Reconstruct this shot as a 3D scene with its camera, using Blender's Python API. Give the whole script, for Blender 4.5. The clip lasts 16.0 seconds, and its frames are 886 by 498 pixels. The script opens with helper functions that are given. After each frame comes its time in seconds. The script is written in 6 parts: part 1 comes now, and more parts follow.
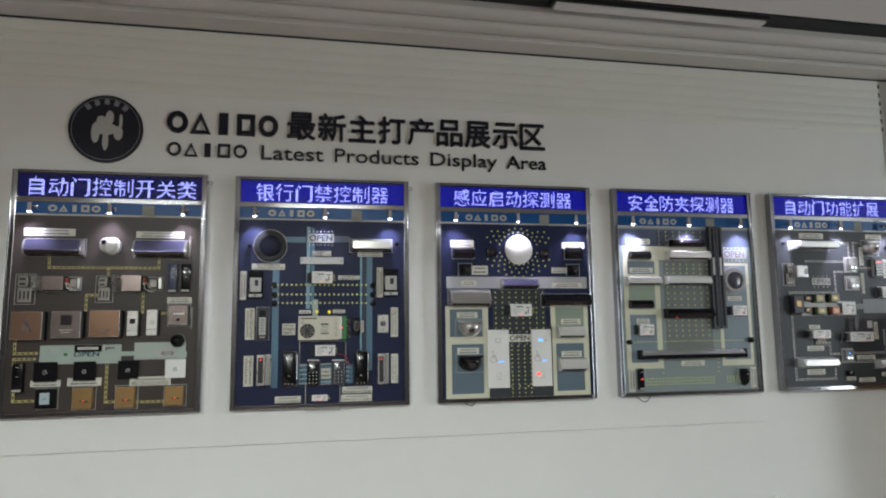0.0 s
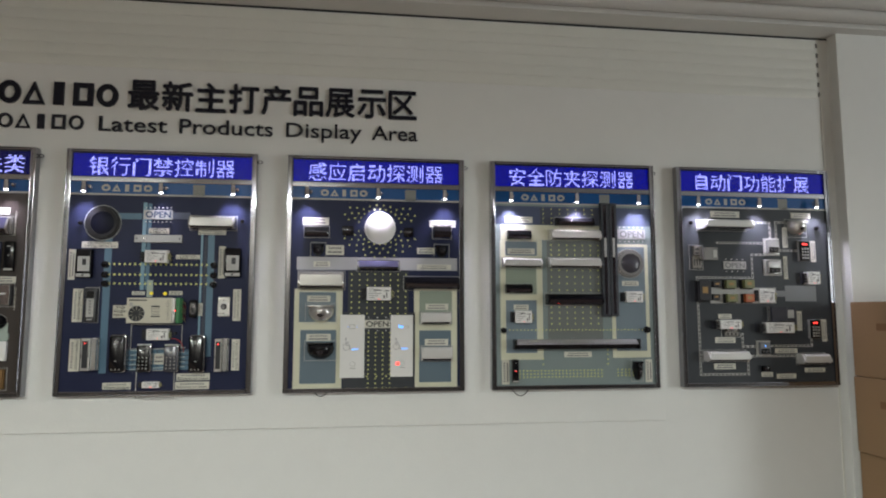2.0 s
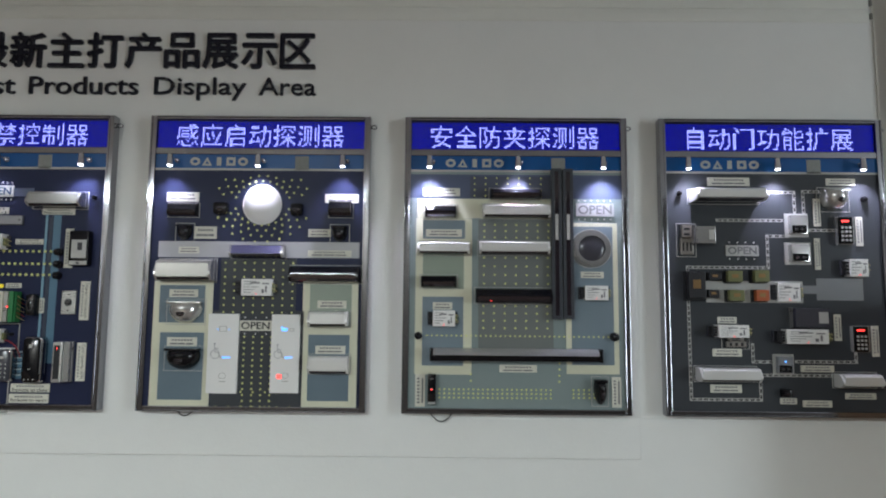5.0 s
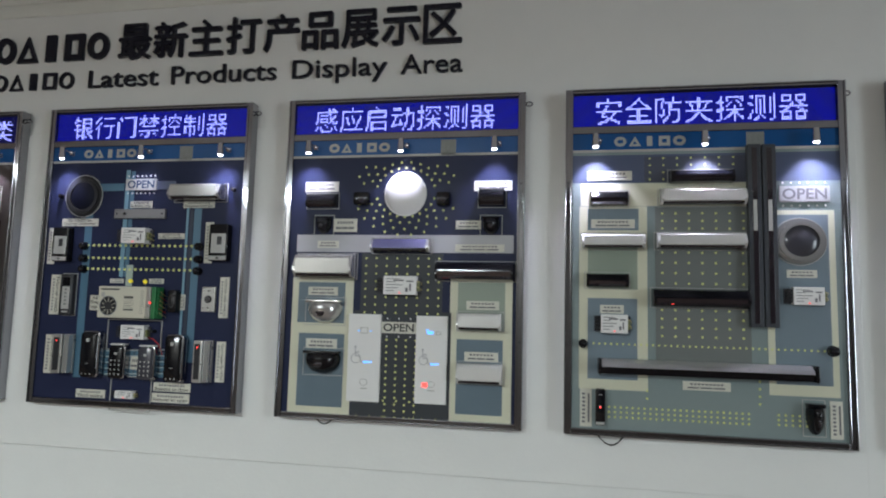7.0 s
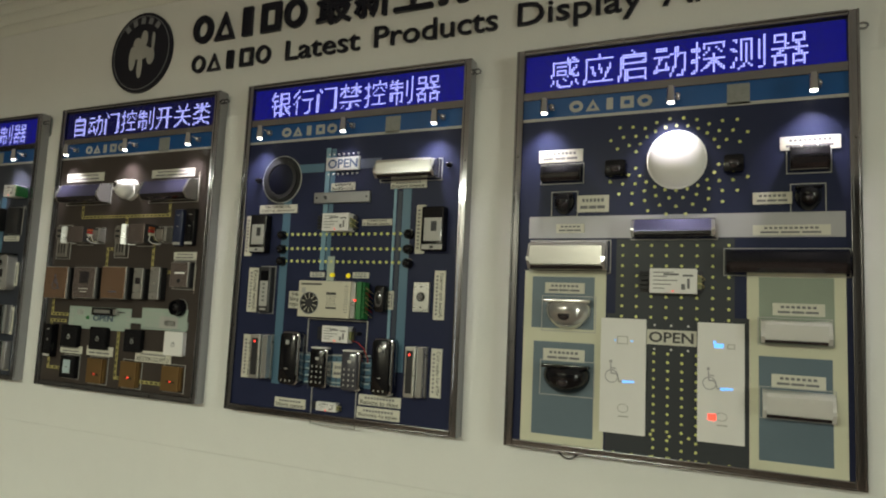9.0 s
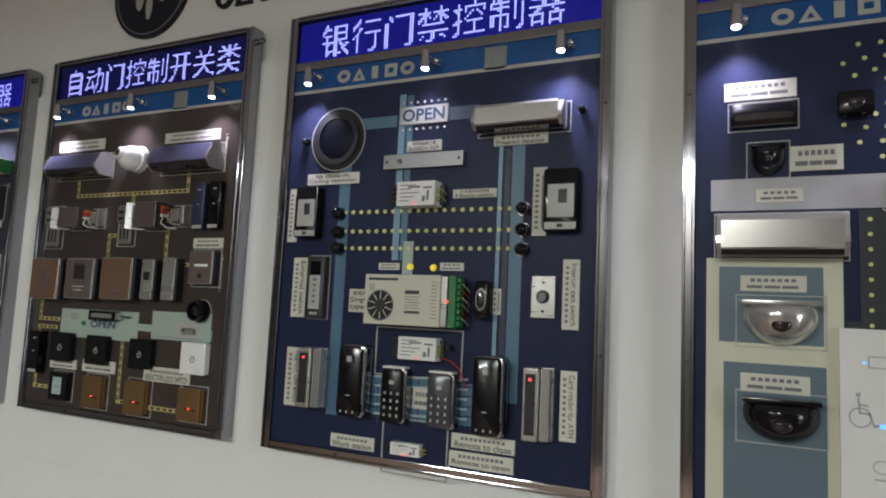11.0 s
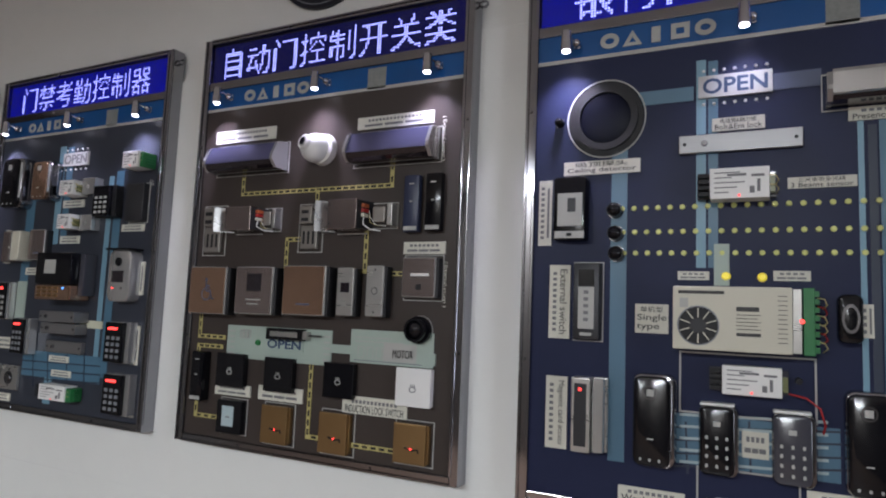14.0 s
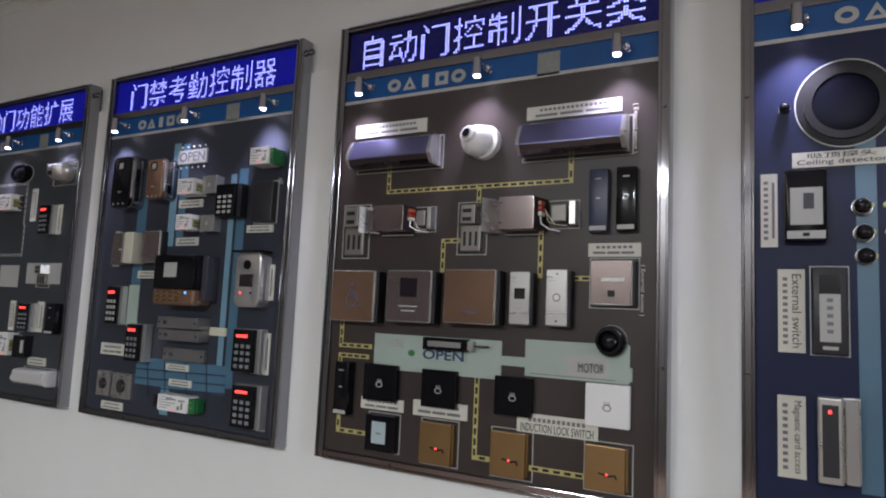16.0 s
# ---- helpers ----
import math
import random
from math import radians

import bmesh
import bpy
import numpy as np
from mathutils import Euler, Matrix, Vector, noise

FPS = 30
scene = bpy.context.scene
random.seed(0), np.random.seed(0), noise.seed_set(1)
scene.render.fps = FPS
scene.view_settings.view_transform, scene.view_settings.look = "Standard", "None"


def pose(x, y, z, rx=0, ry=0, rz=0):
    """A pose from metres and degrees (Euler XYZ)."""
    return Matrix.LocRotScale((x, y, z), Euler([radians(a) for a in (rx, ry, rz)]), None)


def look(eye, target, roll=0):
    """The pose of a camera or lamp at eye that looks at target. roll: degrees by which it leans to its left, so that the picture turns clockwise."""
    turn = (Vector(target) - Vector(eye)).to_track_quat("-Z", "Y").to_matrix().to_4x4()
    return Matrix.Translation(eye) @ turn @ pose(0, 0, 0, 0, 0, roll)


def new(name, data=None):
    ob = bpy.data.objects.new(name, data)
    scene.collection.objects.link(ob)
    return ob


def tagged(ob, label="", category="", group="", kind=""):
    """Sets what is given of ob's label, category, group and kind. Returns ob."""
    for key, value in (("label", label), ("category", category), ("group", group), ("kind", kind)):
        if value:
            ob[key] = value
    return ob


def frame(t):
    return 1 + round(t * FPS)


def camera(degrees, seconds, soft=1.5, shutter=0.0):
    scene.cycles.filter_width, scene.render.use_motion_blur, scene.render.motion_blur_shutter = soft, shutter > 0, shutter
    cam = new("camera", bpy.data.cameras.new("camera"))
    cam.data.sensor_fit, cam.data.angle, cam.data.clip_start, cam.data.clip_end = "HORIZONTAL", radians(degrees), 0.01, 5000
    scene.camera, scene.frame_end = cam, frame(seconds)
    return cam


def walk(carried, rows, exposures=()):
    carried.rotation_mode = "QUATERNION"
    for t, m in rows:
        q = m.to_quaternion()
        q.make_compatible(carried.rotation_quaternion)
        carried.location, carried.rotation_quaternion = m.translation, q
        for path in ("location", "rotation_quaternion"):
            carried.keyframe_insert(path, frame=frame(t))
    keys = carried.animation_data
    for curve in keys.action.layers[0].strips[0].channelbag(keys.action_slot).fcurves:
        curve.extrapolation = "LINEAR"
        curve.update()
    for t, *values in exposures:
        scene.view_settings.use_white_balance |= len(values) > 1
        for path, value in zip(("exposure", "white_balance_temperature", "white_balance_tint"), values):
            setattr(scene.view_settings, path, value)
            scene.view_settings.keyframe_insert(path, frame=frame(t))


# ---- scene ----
cam = camera(68.8, 16.0, soft=2.0)
METRES, EYE, TILT, LEAN, TURN = 4.8, 1.55, 0.0, 0.0, -11.4
ROWS = [
    (0.0, 0.0, 0.0, 0.0, 0.08, 6.98, 0.69),
    (0.5, 0.0437, 0.0134, -0.0053, 0.61, 6.71, 0.69),
    (1.0, 0.094, 0.0334, -0.0036, 0.83, 6.48, 0.71),
    (1.5, 0.1505, 0.0447, -0.0056, 0.94, 6.31, 0.45),
    (2.0, 0.1904, 0.0648, -0.0036, 4.16, 5.92, 0.02),
    (2.5, 0.2272, 0.1039, -0.0021, 6.63, 5.81, -0.13),
    (3.0, 0.2666, 0.135, -0.0059, 7.04, 6.04, -0.16),
    (3.5, 0.2928, 0.1634, -0.0011, 7.16, 5.84, -0.13),
    (6.0, 0.323, 0.2688, -0.0031, 17.32, 5.96, -1.02),
    (6.5, 0.2976, 0.2794, -0.0018, 19.96, 5.98, -1.25),
    (7.0, 0.2792, 0.2855, -0.0014, 22.06, 5.8, -1.5),
    (7.5, 0.2632, 0.3021, -0.0052, 26.82, 5.94, -1.82),
    (8.0, 0.2458, 0.3279, -0.003, 33.28, 5.82, -2.39),
    (8.5, 0.2191, 0.3411, -0.0044, 35.16, 5.7, -2.58),
    (9.0, 0.18, 0.3483, -0.0045, 35.38, 5.76, -2.63),
    (11.5, 0.0442, 0.43, -0.0038, 37.52, 5.78, -2.74),
    (12.0, 0.0139, 0.4372, -0.0031, 38.91, 5.74, -2.86),
    (12.5, -0.0189, 0.4313, -0.0018, 39.43, 5.68, -2.92),
    (13.0, -0.0464, 0.4143, 0.0004, 38.22, 5.54, -2.37),
    (13.5, -0.0556, 0.4017, -0.0006, 38.0, 5.8, -2.37),
    (14.0, -0.0607, 0.3941, -0.0009, 37.99, 5.75, -2.37),
    (14.5, -0.0778, 0.3931, -0.0024, 38.24, 5.85, -2.38),
    (15.0, -0.1013, 0.3936, -0.0019, 39.32, 5.85, -2.4),
    (15.5, -0.1185, 0.3861, -0.0011, 39.95, 5.8, -2.52),
    (16.0, -0.1345, 0.3722, -0.0015, 40.03, 5.94, -2.6),
]
EXPOSURES = [
    (0.0, 0.14, 6400, 8), (0.5, 0.05, 8400, -3), (1.0, 0.05, 7700, 4), (1.5, 0.05, 6950, 6), (2.0, 0.05, 6700, 8), (2.5, 0.05, 6600, 8),
    (3.5, 0.10, 6400, 8), (5.8, 0.07, 6150, 7), (8.5, 0.0, 6250, 8), (8.9, -0.08, 7900, -3), (9.2, -0.08, 7900, -3), (11.3, 0.0, 6450, 10),
    (12.5, 0.05, 6400, 11), (13.5, 0.08, 6200, 14), (14.5, 0.08, 6200, 16), (16.0, 0.05, 6250, 16),
]
walk(cam, [(t, pose(0, 0, EYE, TILT, LEAN, TURN) @ pose(METRES * x, METRES * y, METRES * z, 90 + pitch, roll, yaw)) for t, x, y, z, yaw, pitch, roll in ROWS], EXPOSURES)

# ---- world and light ----
world = bpy.data.worlds.new("world")
scene.world = world
world.use_nodes = True
world.node_tree.nodes["Background"].inputs["Color"].default_value = (0.6, 0.68, 0.75, 1)
world.node_tree.nodes["Background"].inputs["Strength"].default_value = 0.05


def area_lamp(name, place, target, sx, sy, watts, colour):
    data = bpy.data.lights.new(name, "AREA")
    data.shape, data.size, data.size_y, data.energy, data.color = "RECTANGLE", sx, sy, watts, colour
    ob = new(name, data)
    ob.matrix_world = look(place, target)
    return ob


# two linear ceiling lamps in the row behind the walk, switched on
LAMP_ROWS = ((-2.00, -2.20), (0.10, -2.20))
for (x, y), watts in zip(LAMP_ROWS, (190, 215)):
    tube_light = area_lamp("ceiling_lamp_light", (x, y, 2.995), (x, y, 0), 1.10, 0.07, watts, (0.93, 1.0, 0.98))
    tube_light.data.spread = radians(170)   # beam narrowed to keep the highest part of the walls darker


# daylight through a glazed opening far along the room
EAST, GLAZED = 8.2, (-2.5, -0.7, 0.3, 2.7)
area_lamp("window_daylight", (EAST - 0.01, (GLAZED[0] + GLAZED[1]) / 2, (GLAZED[2] + GLAZED[3]) / 2), (0, 1.6, 1.4), GLAZED[1] - GLAZED[0], GLAZED[3] - GLAZED[2], 130, (0.90, 0.97, 1.0))


def spot_lamp(place, target, watts):
    data = bpy.data.lights.new("spot_lamp_light", "SPOT")
    data.energy, data.color, data.spot_size, data.spot_blend, data.shadow_soft_size = watts, (0.82, 0.78, 1.0), radians(104), 1.0, 0.012
    ob = new("spot_lamp_light", data)
    ob.matrix_world = look(place, target)
    return ob

# ---- materials ----
def material(name, colour, rough=0.5, metal=0.0, vary=0.0, scale=8.0, bump=0.0, bump_scale=60.0, stretch=(1, 1, 1), coat=0.0, spec=0.5, emit=None, power=0.0):
    """A Principled material with stains at one scale and grain at a finer one."""
    m = bpy.data.materials.new(name)
    m.use_nodes = True
    nodes, links = m.node_tree.nodes, m.node_tree.links
    b = nodes["Principled BSDF"]
    b.inputs["Base Color"].default_value = (*colour, 1)
    b.inputs["Roughness"].default_value = rough
    b.inputs["Metallic"].default_value = metal
    b.inputs["Coat Weight"].default_value = coat
    b.inputs["Specular IOR Level"].default_value = spec
    if emit:
        b.inputs["Emission Color"].default_value = (*emit, 1)
        b.inputs["Emission Strength"].default_value = power
    if vary or bump:
        coord = nodes.new("ShaderNodeTexCoord")
        mapping = nodes.new("ShaderNodeMapping")
        mapping.inputs["Scale"].default_value = stretch
        links.new(coord.outputs["Object"], mapping.inputs["Vector"])
    if vary:
        coarse, fine = nodes.new("ShaderNodeTexNoise"), nodes.new("ShaderNodeTexNoise")
        coarse.inputs["Scale"].default_value, coarse.inputs["Detail"].default_value = scale, 4
        fine.inputs["Scale"].default_value, fine.inputs["Detail"].default_value = scale * 12, 3
        both, mix = nodes.new("ShaderNodeMath"), nodes.new("ShaderNodeMixRGB")
        both.operation = "MULTIPLY_ADD"
        both.inputs[1].default_value = 0.35
        for n in (coarse, fine):
            links.new(mapping.outputs[0], n.inputs["Vector"])
        links.new(fine.outputs["Fac"], both.inputs[0])
        links.new(coarse.outputs["Fac"], both.inputs[2])
        mix.inputs[1].default_value = (*[max(0, c * (1 - vary)) for c in colour], 1)
        mix.inputs[2].default_value = (*[min(1, c * (1 + vary * 0.6)) for c in colour], 1)
        links.new(both.outputs[0], mix.inputs[0])
        links.new(mix.outputs[0], b.inputs["Base Color"])
        wear = nodes.new("ShaderNodeMapRange")
        wear.inputs["To Min"].default_value, wear.inputs["To Max"].default_value = max(0.02, rough * 0.8), min(1, rough * 1.25)
        links.new(both.outputs[0], wear.inputs["Value"])
        links.new(wear.outputs[0], b.inputs["Roughness"])
    if bump:
        grain, relief = nodes.new("ShaderNodeTexNoise"), nodes.new("ShaderNodeBump")
        grain.inputs["Scale"].default_value, grain.inputs["Detail"].default_value = bump_scale, 4
        relief.inputs["Strength"].default_value, relief.inputs["Distance"].default_value = bump, 0.002
        links.new(mapping.outputs[0], grain.inputs["Vector"])
        links.new(grain.outputs["Fac"], relief.inputs["Height"])
        links.new(relief.outputs["Normal"], b.inputs["Normal"])
    return m


WALL = material("white_wall_paint", (0.76, 0.77, 0.75), 0.6, vary=0.07, scale=1.3, bump=0.2, bump_scale=90)
SLAT = material("white_slat_paint", (0.74, 0.75, 0.70), 0.45, vary=0.06, scale=2.0)
CEILING = material("white_ceiling", (0.66, 0.66, 0.64), 0.7, vary=0.06, scale=1.5)
FLOOR = material("brown_floor_tile", (0.15, 0.100, 0.075), 0.3, vary=0.15, scale=3)
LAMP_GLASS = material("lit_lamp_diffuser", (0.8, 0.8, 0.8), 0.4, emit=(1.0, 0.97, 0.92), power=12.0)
ROOM_CEILING = material("white_room_ceiling", (0.78, 0.78, 0.77), 0.7, vary=0.06, scale=1.5)
BACK_WALL = material("dark_wall_paint", (0.10, 0.088, 0.078), 0.6, vary=0.06, scale=2)
DARK_TRIM = material("black_gap", (0.012, 0.015, 0.018), 0.6, vary=0.3, scale=5)
CHROME = material("bright_chrome", (0.62, 0.62, 0.64), 0.10, 1.0)
STEEL = material("polished_steel", (0.31, 0.31, 0.335), 0.08, 1.0, vary=0.10, scale=9, stretch=(1, 1, 0.2))
BRUSHED = material("brushed_steel", (0.50, 0.49, 0.47), 0.26, 0.8, vary=0.10, scale=30, stretch=(0.08, 1, 1))
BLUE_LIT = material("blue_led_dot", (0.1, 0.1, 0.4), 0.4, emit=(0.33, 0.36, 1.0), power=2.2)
LED_FACE = material("led_matrix_face", (0.012, 0.012, 0.02), 0.35, vary=0.3, scale=40)
NAVY = material("navy_printed_panel", (0.020, 0.025, 0.060), 0.32, vary=0.14, scale=6, spec=0.12)
BROWN = material("brown_printed_panel", (0.050, 0.040, 0.036), 0.32, vary=0.12, scale=6, spec=0.28)
SLATE = material("slate_printed_panel", (0.046, 0.051, 0.058), 0.35, vary=0.10, scale=6, spec=0.2)
GREYGREEN = material("grey_green_printed_panel", (0.22, 0.27, 0.27), 0.35, vary=0.08, scale=6, spec=0.28)
AZURE = material("azure_header_film", (0.008, 0.080, 0.26), 0.3, vary=0.08, scale=5, spec=0.3)
WHITE = material("white_plastic", (0.78, 0.78, 0.77), 0.35, vary=0.04, scale=20)
CREAM = material("cream_label", (0.63, 0.62, 0.54), 0.5, vary=0.06, scale=25)
INK = material("label_ink", (0.05, 0.05, 0.05), 0.6)
LETTER = material("dark_letter_acrylic", (0.010, 0.010, 0.018), 0.3, vary=0.1, scale=10, spec=0.25)
DARK_BROWN = material("dark_brown_hole", (0.22, 0.12, 0.055), 0.9, vary=0.2, scale=20)
KRAFT = material("kraft_carton", (0.30, 0.19, 0.10), 0.75, vary=0.14, scale=5, bump=0.2, bump_scale=120)
PALE_GREEN = material("pale_green_film", (0.36, 0.44, 0.39), 0.4, vary=0.08, scale=10)
PALE_YELLOW = material("pale_yellow_film", (0.46, 0.40, 0.15), 0.45, vary=0.1, scale=20)
PALE_BLUE = material("pale_blue_glass", (0.42, 0.52, 0.55), 0.12, coat=0.4, vary=0.05, scale=20)
PALE_GREY = material("pale_grey_film", (0.42, 0.42, 0.40), 0.4, vary=0.08, scale=10)
GREY_FILM = material("grey_film", (0.20, 0.21, 0.23), 0.4, vary=0.08, scale=10)
CREAM_FILM = material("cream_film", (0.62, 0.62, 0.48), 0.4, vary=0.05, scale=8)
LAVENDER = material("pale_lavender_film", (0.40, 0.40, 0.42), 0.35, vary=0.06, scale=8)
SMOKE = material("smoky_blue_film", (0.11, 0.16, 0.20), 0.35, vary=0.10, scale=5)
SAGE = material("sage_film", (0.26, 0.31, 0.25), 0.35, vary=0.08, scale=5)
SKY = material("sky_blue_film", (0.17, 0.32, 0.42), 0.35, vary=0.08, scale=8)
TEAL = material("teal_blue_film", (0.07, 0.16, 0.24), 0.35, vary=0.10, scale=8)
NAVY_DEEP = material("deep_navy_film", (0.018, 0.028, 0.055), 0.4, vary=0.1, scale=8)
NAVY_LIGHT = material("light_navy_film", (0.07, 0.09, 0.16), 0.4, vary=0.1, scale=8)
YELLOW_DOT = material("yellow_printed_dot", (0.66, 0.69, 0.24), 0.5, vary=0.1, scale=40)
BLUE_INK = material("blue_ink", (0.018, 0.045, 0.11), 0.5)
GREY_INK = material("grey_ink", (0.16, 0.16, 0.17), 0.5)
BRONZE = material("anodised_bronze_grey", (0.40, 0.38, 0.41), 0.24, 0.3, vary=0.08, scale=20, stretch=(0.1, 1, 1))
SILVER = material("satin_silver", (0.62, 0.62, 0.61), 0.13, 0.72)
PINKISH = material("rose_tinted_steel", (0.31, 0.255, 0.245), 0.14, 0.75, vary=0.05, scale=14)
COPPER = material("copper_toned_steel", (0.40, 0.25, 0.175), 0.14, 0.75, vary=0.06, scale=14)
GOLD = material("antique_gold_plate", (0.30, 0.19, 0.085), 0.32, 0.8, vary=0.12, scale=30)
DARK_STEEL = material("dark_grey_housing", (0.032, 0.032, 0.036), 0.35, 0.2, vary=0.15, scale=20, spec=0.35)
GLOSS_BLACK = material("gloss_black_plastic", (0.006, 0.006, 0.008), 0.10, vary=0.2, scale=20, spec=0.35)
GREY_GLOSS = material("smoked_grey_plastic", (0.055, 0.055, 0.068), 0.12, vary=0.12, scale=15, spec=0.45)
NAVY_GLOSS = material("navy_gloss_plastic", (0.02, 0.028, 0.07), 0.3, vary=0.15, scale=15, coat=0.1)
MATTE_BLACK = material("matte_black_plastic", (0.012, 0.012, 0.014), 0.5, vary=0.2, scale=30, bump=0.1, bump_scale=300, spec=0.35)
OFF_WHITE = material("off_white_housing", (0.60, 0.58, 0.48), 0.4, vary=0.06, scale=15)
GREEN = material("green_terminal_block", (0.02, 0.17, 0.05), 0.4, vary=0.1, scale=40)
OLIVE = material("olive_relay_plastic", (0.16, 0.17, 0.07), 0.3, vary=0.1, scale=30)
ORANGE = material("orange_relay_plastic", (0.40, 0.10, 0.03), 0.3, vary=0.1, scale=30)
YELLOW = material("yellow_indicator", (0.75, 0.60, 0.03), 0.3, emit=(1.0, 0.8, 0.05), power=0.35)
RED_LIT = material("red_indicator_lit", (0.5, 0.02, 0.02), 0.4, emit=(1.0, 0.05, 0.04), power=3.0)
BLUE_ICON = material("blue_indicator_lit", (0.05, 0.2, 0.6), 0.4, emit=(0.1, 0.35, 1.0), power=2.0)
# added glow behind the lit dots, standing in for their blue bloom
DIM_BLOOM = material("dim_bloom_glow", (0.004, 0.004, 0.02), 0.7, spec=0.05, emit=(0.003, 0.008, 0.80), power=0.10)
BLUE_BLOOM = material("blue_bloom_glow", (0.004, 0.004, 0.02), 0.7, spec=0.05, emit=(0.003, 0.008, 0.80), power=0.50)
LAMP_LENS = material("spot_lamp_lens", (0.8, 0.8, 0.8), 0.3, emit=(0.95, 0.93, 1.0), power=8.0)
WIRE_RED = material("red_wire", (0.40, 0.02, 0.02), 0.4, vary=0.1, scale=50)
WIRE_CREAM = material("cream_wire", (0.6, 0.52, 0.25), 0.4, vary=0.1, scale=50)
CODE_PATCH = material("grey_printed_patch", (0.22, 0.23, 0.22), 0.5, vary=0.35, scale=160)
WINDOW_DARK = material("dark_lens_window", (0.02, 0.015, 0.02), 0.08, coat=0.5, vary=0.1, scale=20)
CATCH = material("grey_shutter_catch", (0.16, 0.16, 0.15), 0.5, vary=0.2, scale=30)
CURTAIN_BLACK = material("black_anodised_profile", (0.045, 0.050, 0.060), 0.38, vary=0.1, scale=20, spec=0.4)
ASH = material("ash_grey_printed_panel", (0.17, 0.185, 0.18), 0.35, vary=0.10, scale=6, spec=0.2)
DULL_STEEL = material("dull_brushed_steel", (0.23, 0.225, 0.23), 0.30, 0.6, vary=0.14, scale=30, stretch=(0.08, 1, 1))
# the violet put into this base colour stands for reflections on bare metal
VIOLET_MIRROR = material("metal_with_violet_reflection", (0.17, 0.17, 0.31), 0.2, 0.65, vary=0.08, scale=20, stretch=(0.1, 1, 1))
GREY_SLATE = material("blue_slate_printed_panel", (0.085, 0.095, 0.13), 0.35, vary=0.10, scale=6, spec=0.2)
NAVY_GREY = material("grey_navy_printed_panel", (0.036, 0.041, 0.056), 0.30, vary=0.12, scale=6, spec=0.3)
PEWTER = material("worn_pewter_metal", (0.24, 0.22, 0.20), 0.34, 0.45, vary=0.12, scale=25)
MIST = material("misty_blue_film", (0.17, 0.22, 0.26), 0.35, vary=0.10, scale=5)
PEARL = material("pearl_silver_metal", (0.72, 0.72, 0.70), 0.25, 0.3)
SOOT = material("smoked_navy_dome", (0.006, 0.007, 0.014), 0.3, vary=0.1, scale=20, spec=0.08)

# ---- building blocks ----
from mathutils.bvhtree import BVHTree


def cuboid(bm, x0, x1, y0, y1, z0, z1, bevel=0.0):
    """Adds a box with rounded edges to bm."""
    m = Matrix.LocRotScale(((x0 + x1) / 2, (y0 + y1) / 2, (z0 + z1) / 2), None, (abs(x1 - x0), abs(y1 - y0), abs(z1 - z0)))
    made = bmesh.ops.create_cube(bm, size=1, matrix=m)["verts"]
    if bevel:
        edges = list({e for v in made for e in v.link_edges})
        bmesh.ops.bevel(bm, geom=edges, offset=bevel, segments=2, affect="EDGES", profile=0.6, clamp_overlap=True)
    return bm


def boxed(*sizes, bevel=0.0):
    return cuboid(bmesh.new(), *sizes, bevel=bevel)


def drum(bm, x, z, y0, y1, rx, rz=None, taper=1.0, seg=28):
    """Adds a round (or oval) drum that stands out of the wall from y0 to y1."""
    m = Matrix.Translation((x, (y0 + y1) / 2, z)) @ Matrix.Diagonal((rx, 1, rz or rx, 1)) @ Matrix.Rotation(radians(90), 4, "X")
    bmesh.ops.create_cone(bm, cap_ends=True, segments=seg, radius1=1, radius2=taper, depth=abs(y1 - y0), matrix=m)
    return bm


def drummed(*sizes, **more):
    return drum(bmesh.new(), *sizes, **more)


def ring(bm, x, z, y0, y1, outer, inner, seg=32):
    """Adds a flat ring with thickness, out of the wall from y0 to y1."""
    loops = []
    for r, y in ((outer, y0), (outer, y1), (inner, y1), (inner, y0)):
        loops.append([bm.verts.new((x + r[0] * math.cos(a), y, z + r[1] * math.sin(a))) for a in (2 * math.pi * i / seg for i in range(seg))])
    for k in range(4):
        a, b = loops[k], loops[(k + 1) % 4]
        for i in range(seg):
            j = (i + 1) % seg
            bm.faces.new((a[i], a[j], b[j], b[i]))
    bmesh.ops.recalc_face_normals(bm, faces=bm.faces)
    return bm


def prism(bm, outline, x0, x1):
    """Adds a bar whose (y, z) outline runs from x0 to x1."""
    a = [bm.verts.new((x0, y, z)) for y, z in outline]
    b = [bm.verts.new((x1, y, z)) for y, z in outline]
    bm.faces.new(a)
    bm.faces.new(b[::-1])
    for i in range(len(a)):
        j = (i + 1) % len(a)
        bm.faces.new((a[j], a[i], b[i], b[j]))
    bmesh.ops.recalc_face_normals(bm, faces=bm.faces)
    return bm


def bowl(bm, x, y, z, rx, ry, rz):
    """Adds the front half of an egg that swells out of the wall, flat on top."""
    made = bmesh.ops.create_uvsphere(bm, u_segments=24, v_segments=14, radius=1, matrix=Matrix.Translation((x, y, z)) @ Matrix.Diagonal((rx, ry, rz, 1)))["verts"]
    for v in made:
        v.co.y = min(v.co.y, y)
        v.co.z = min(v.co.z, z + rz * 0.35)
    return bm


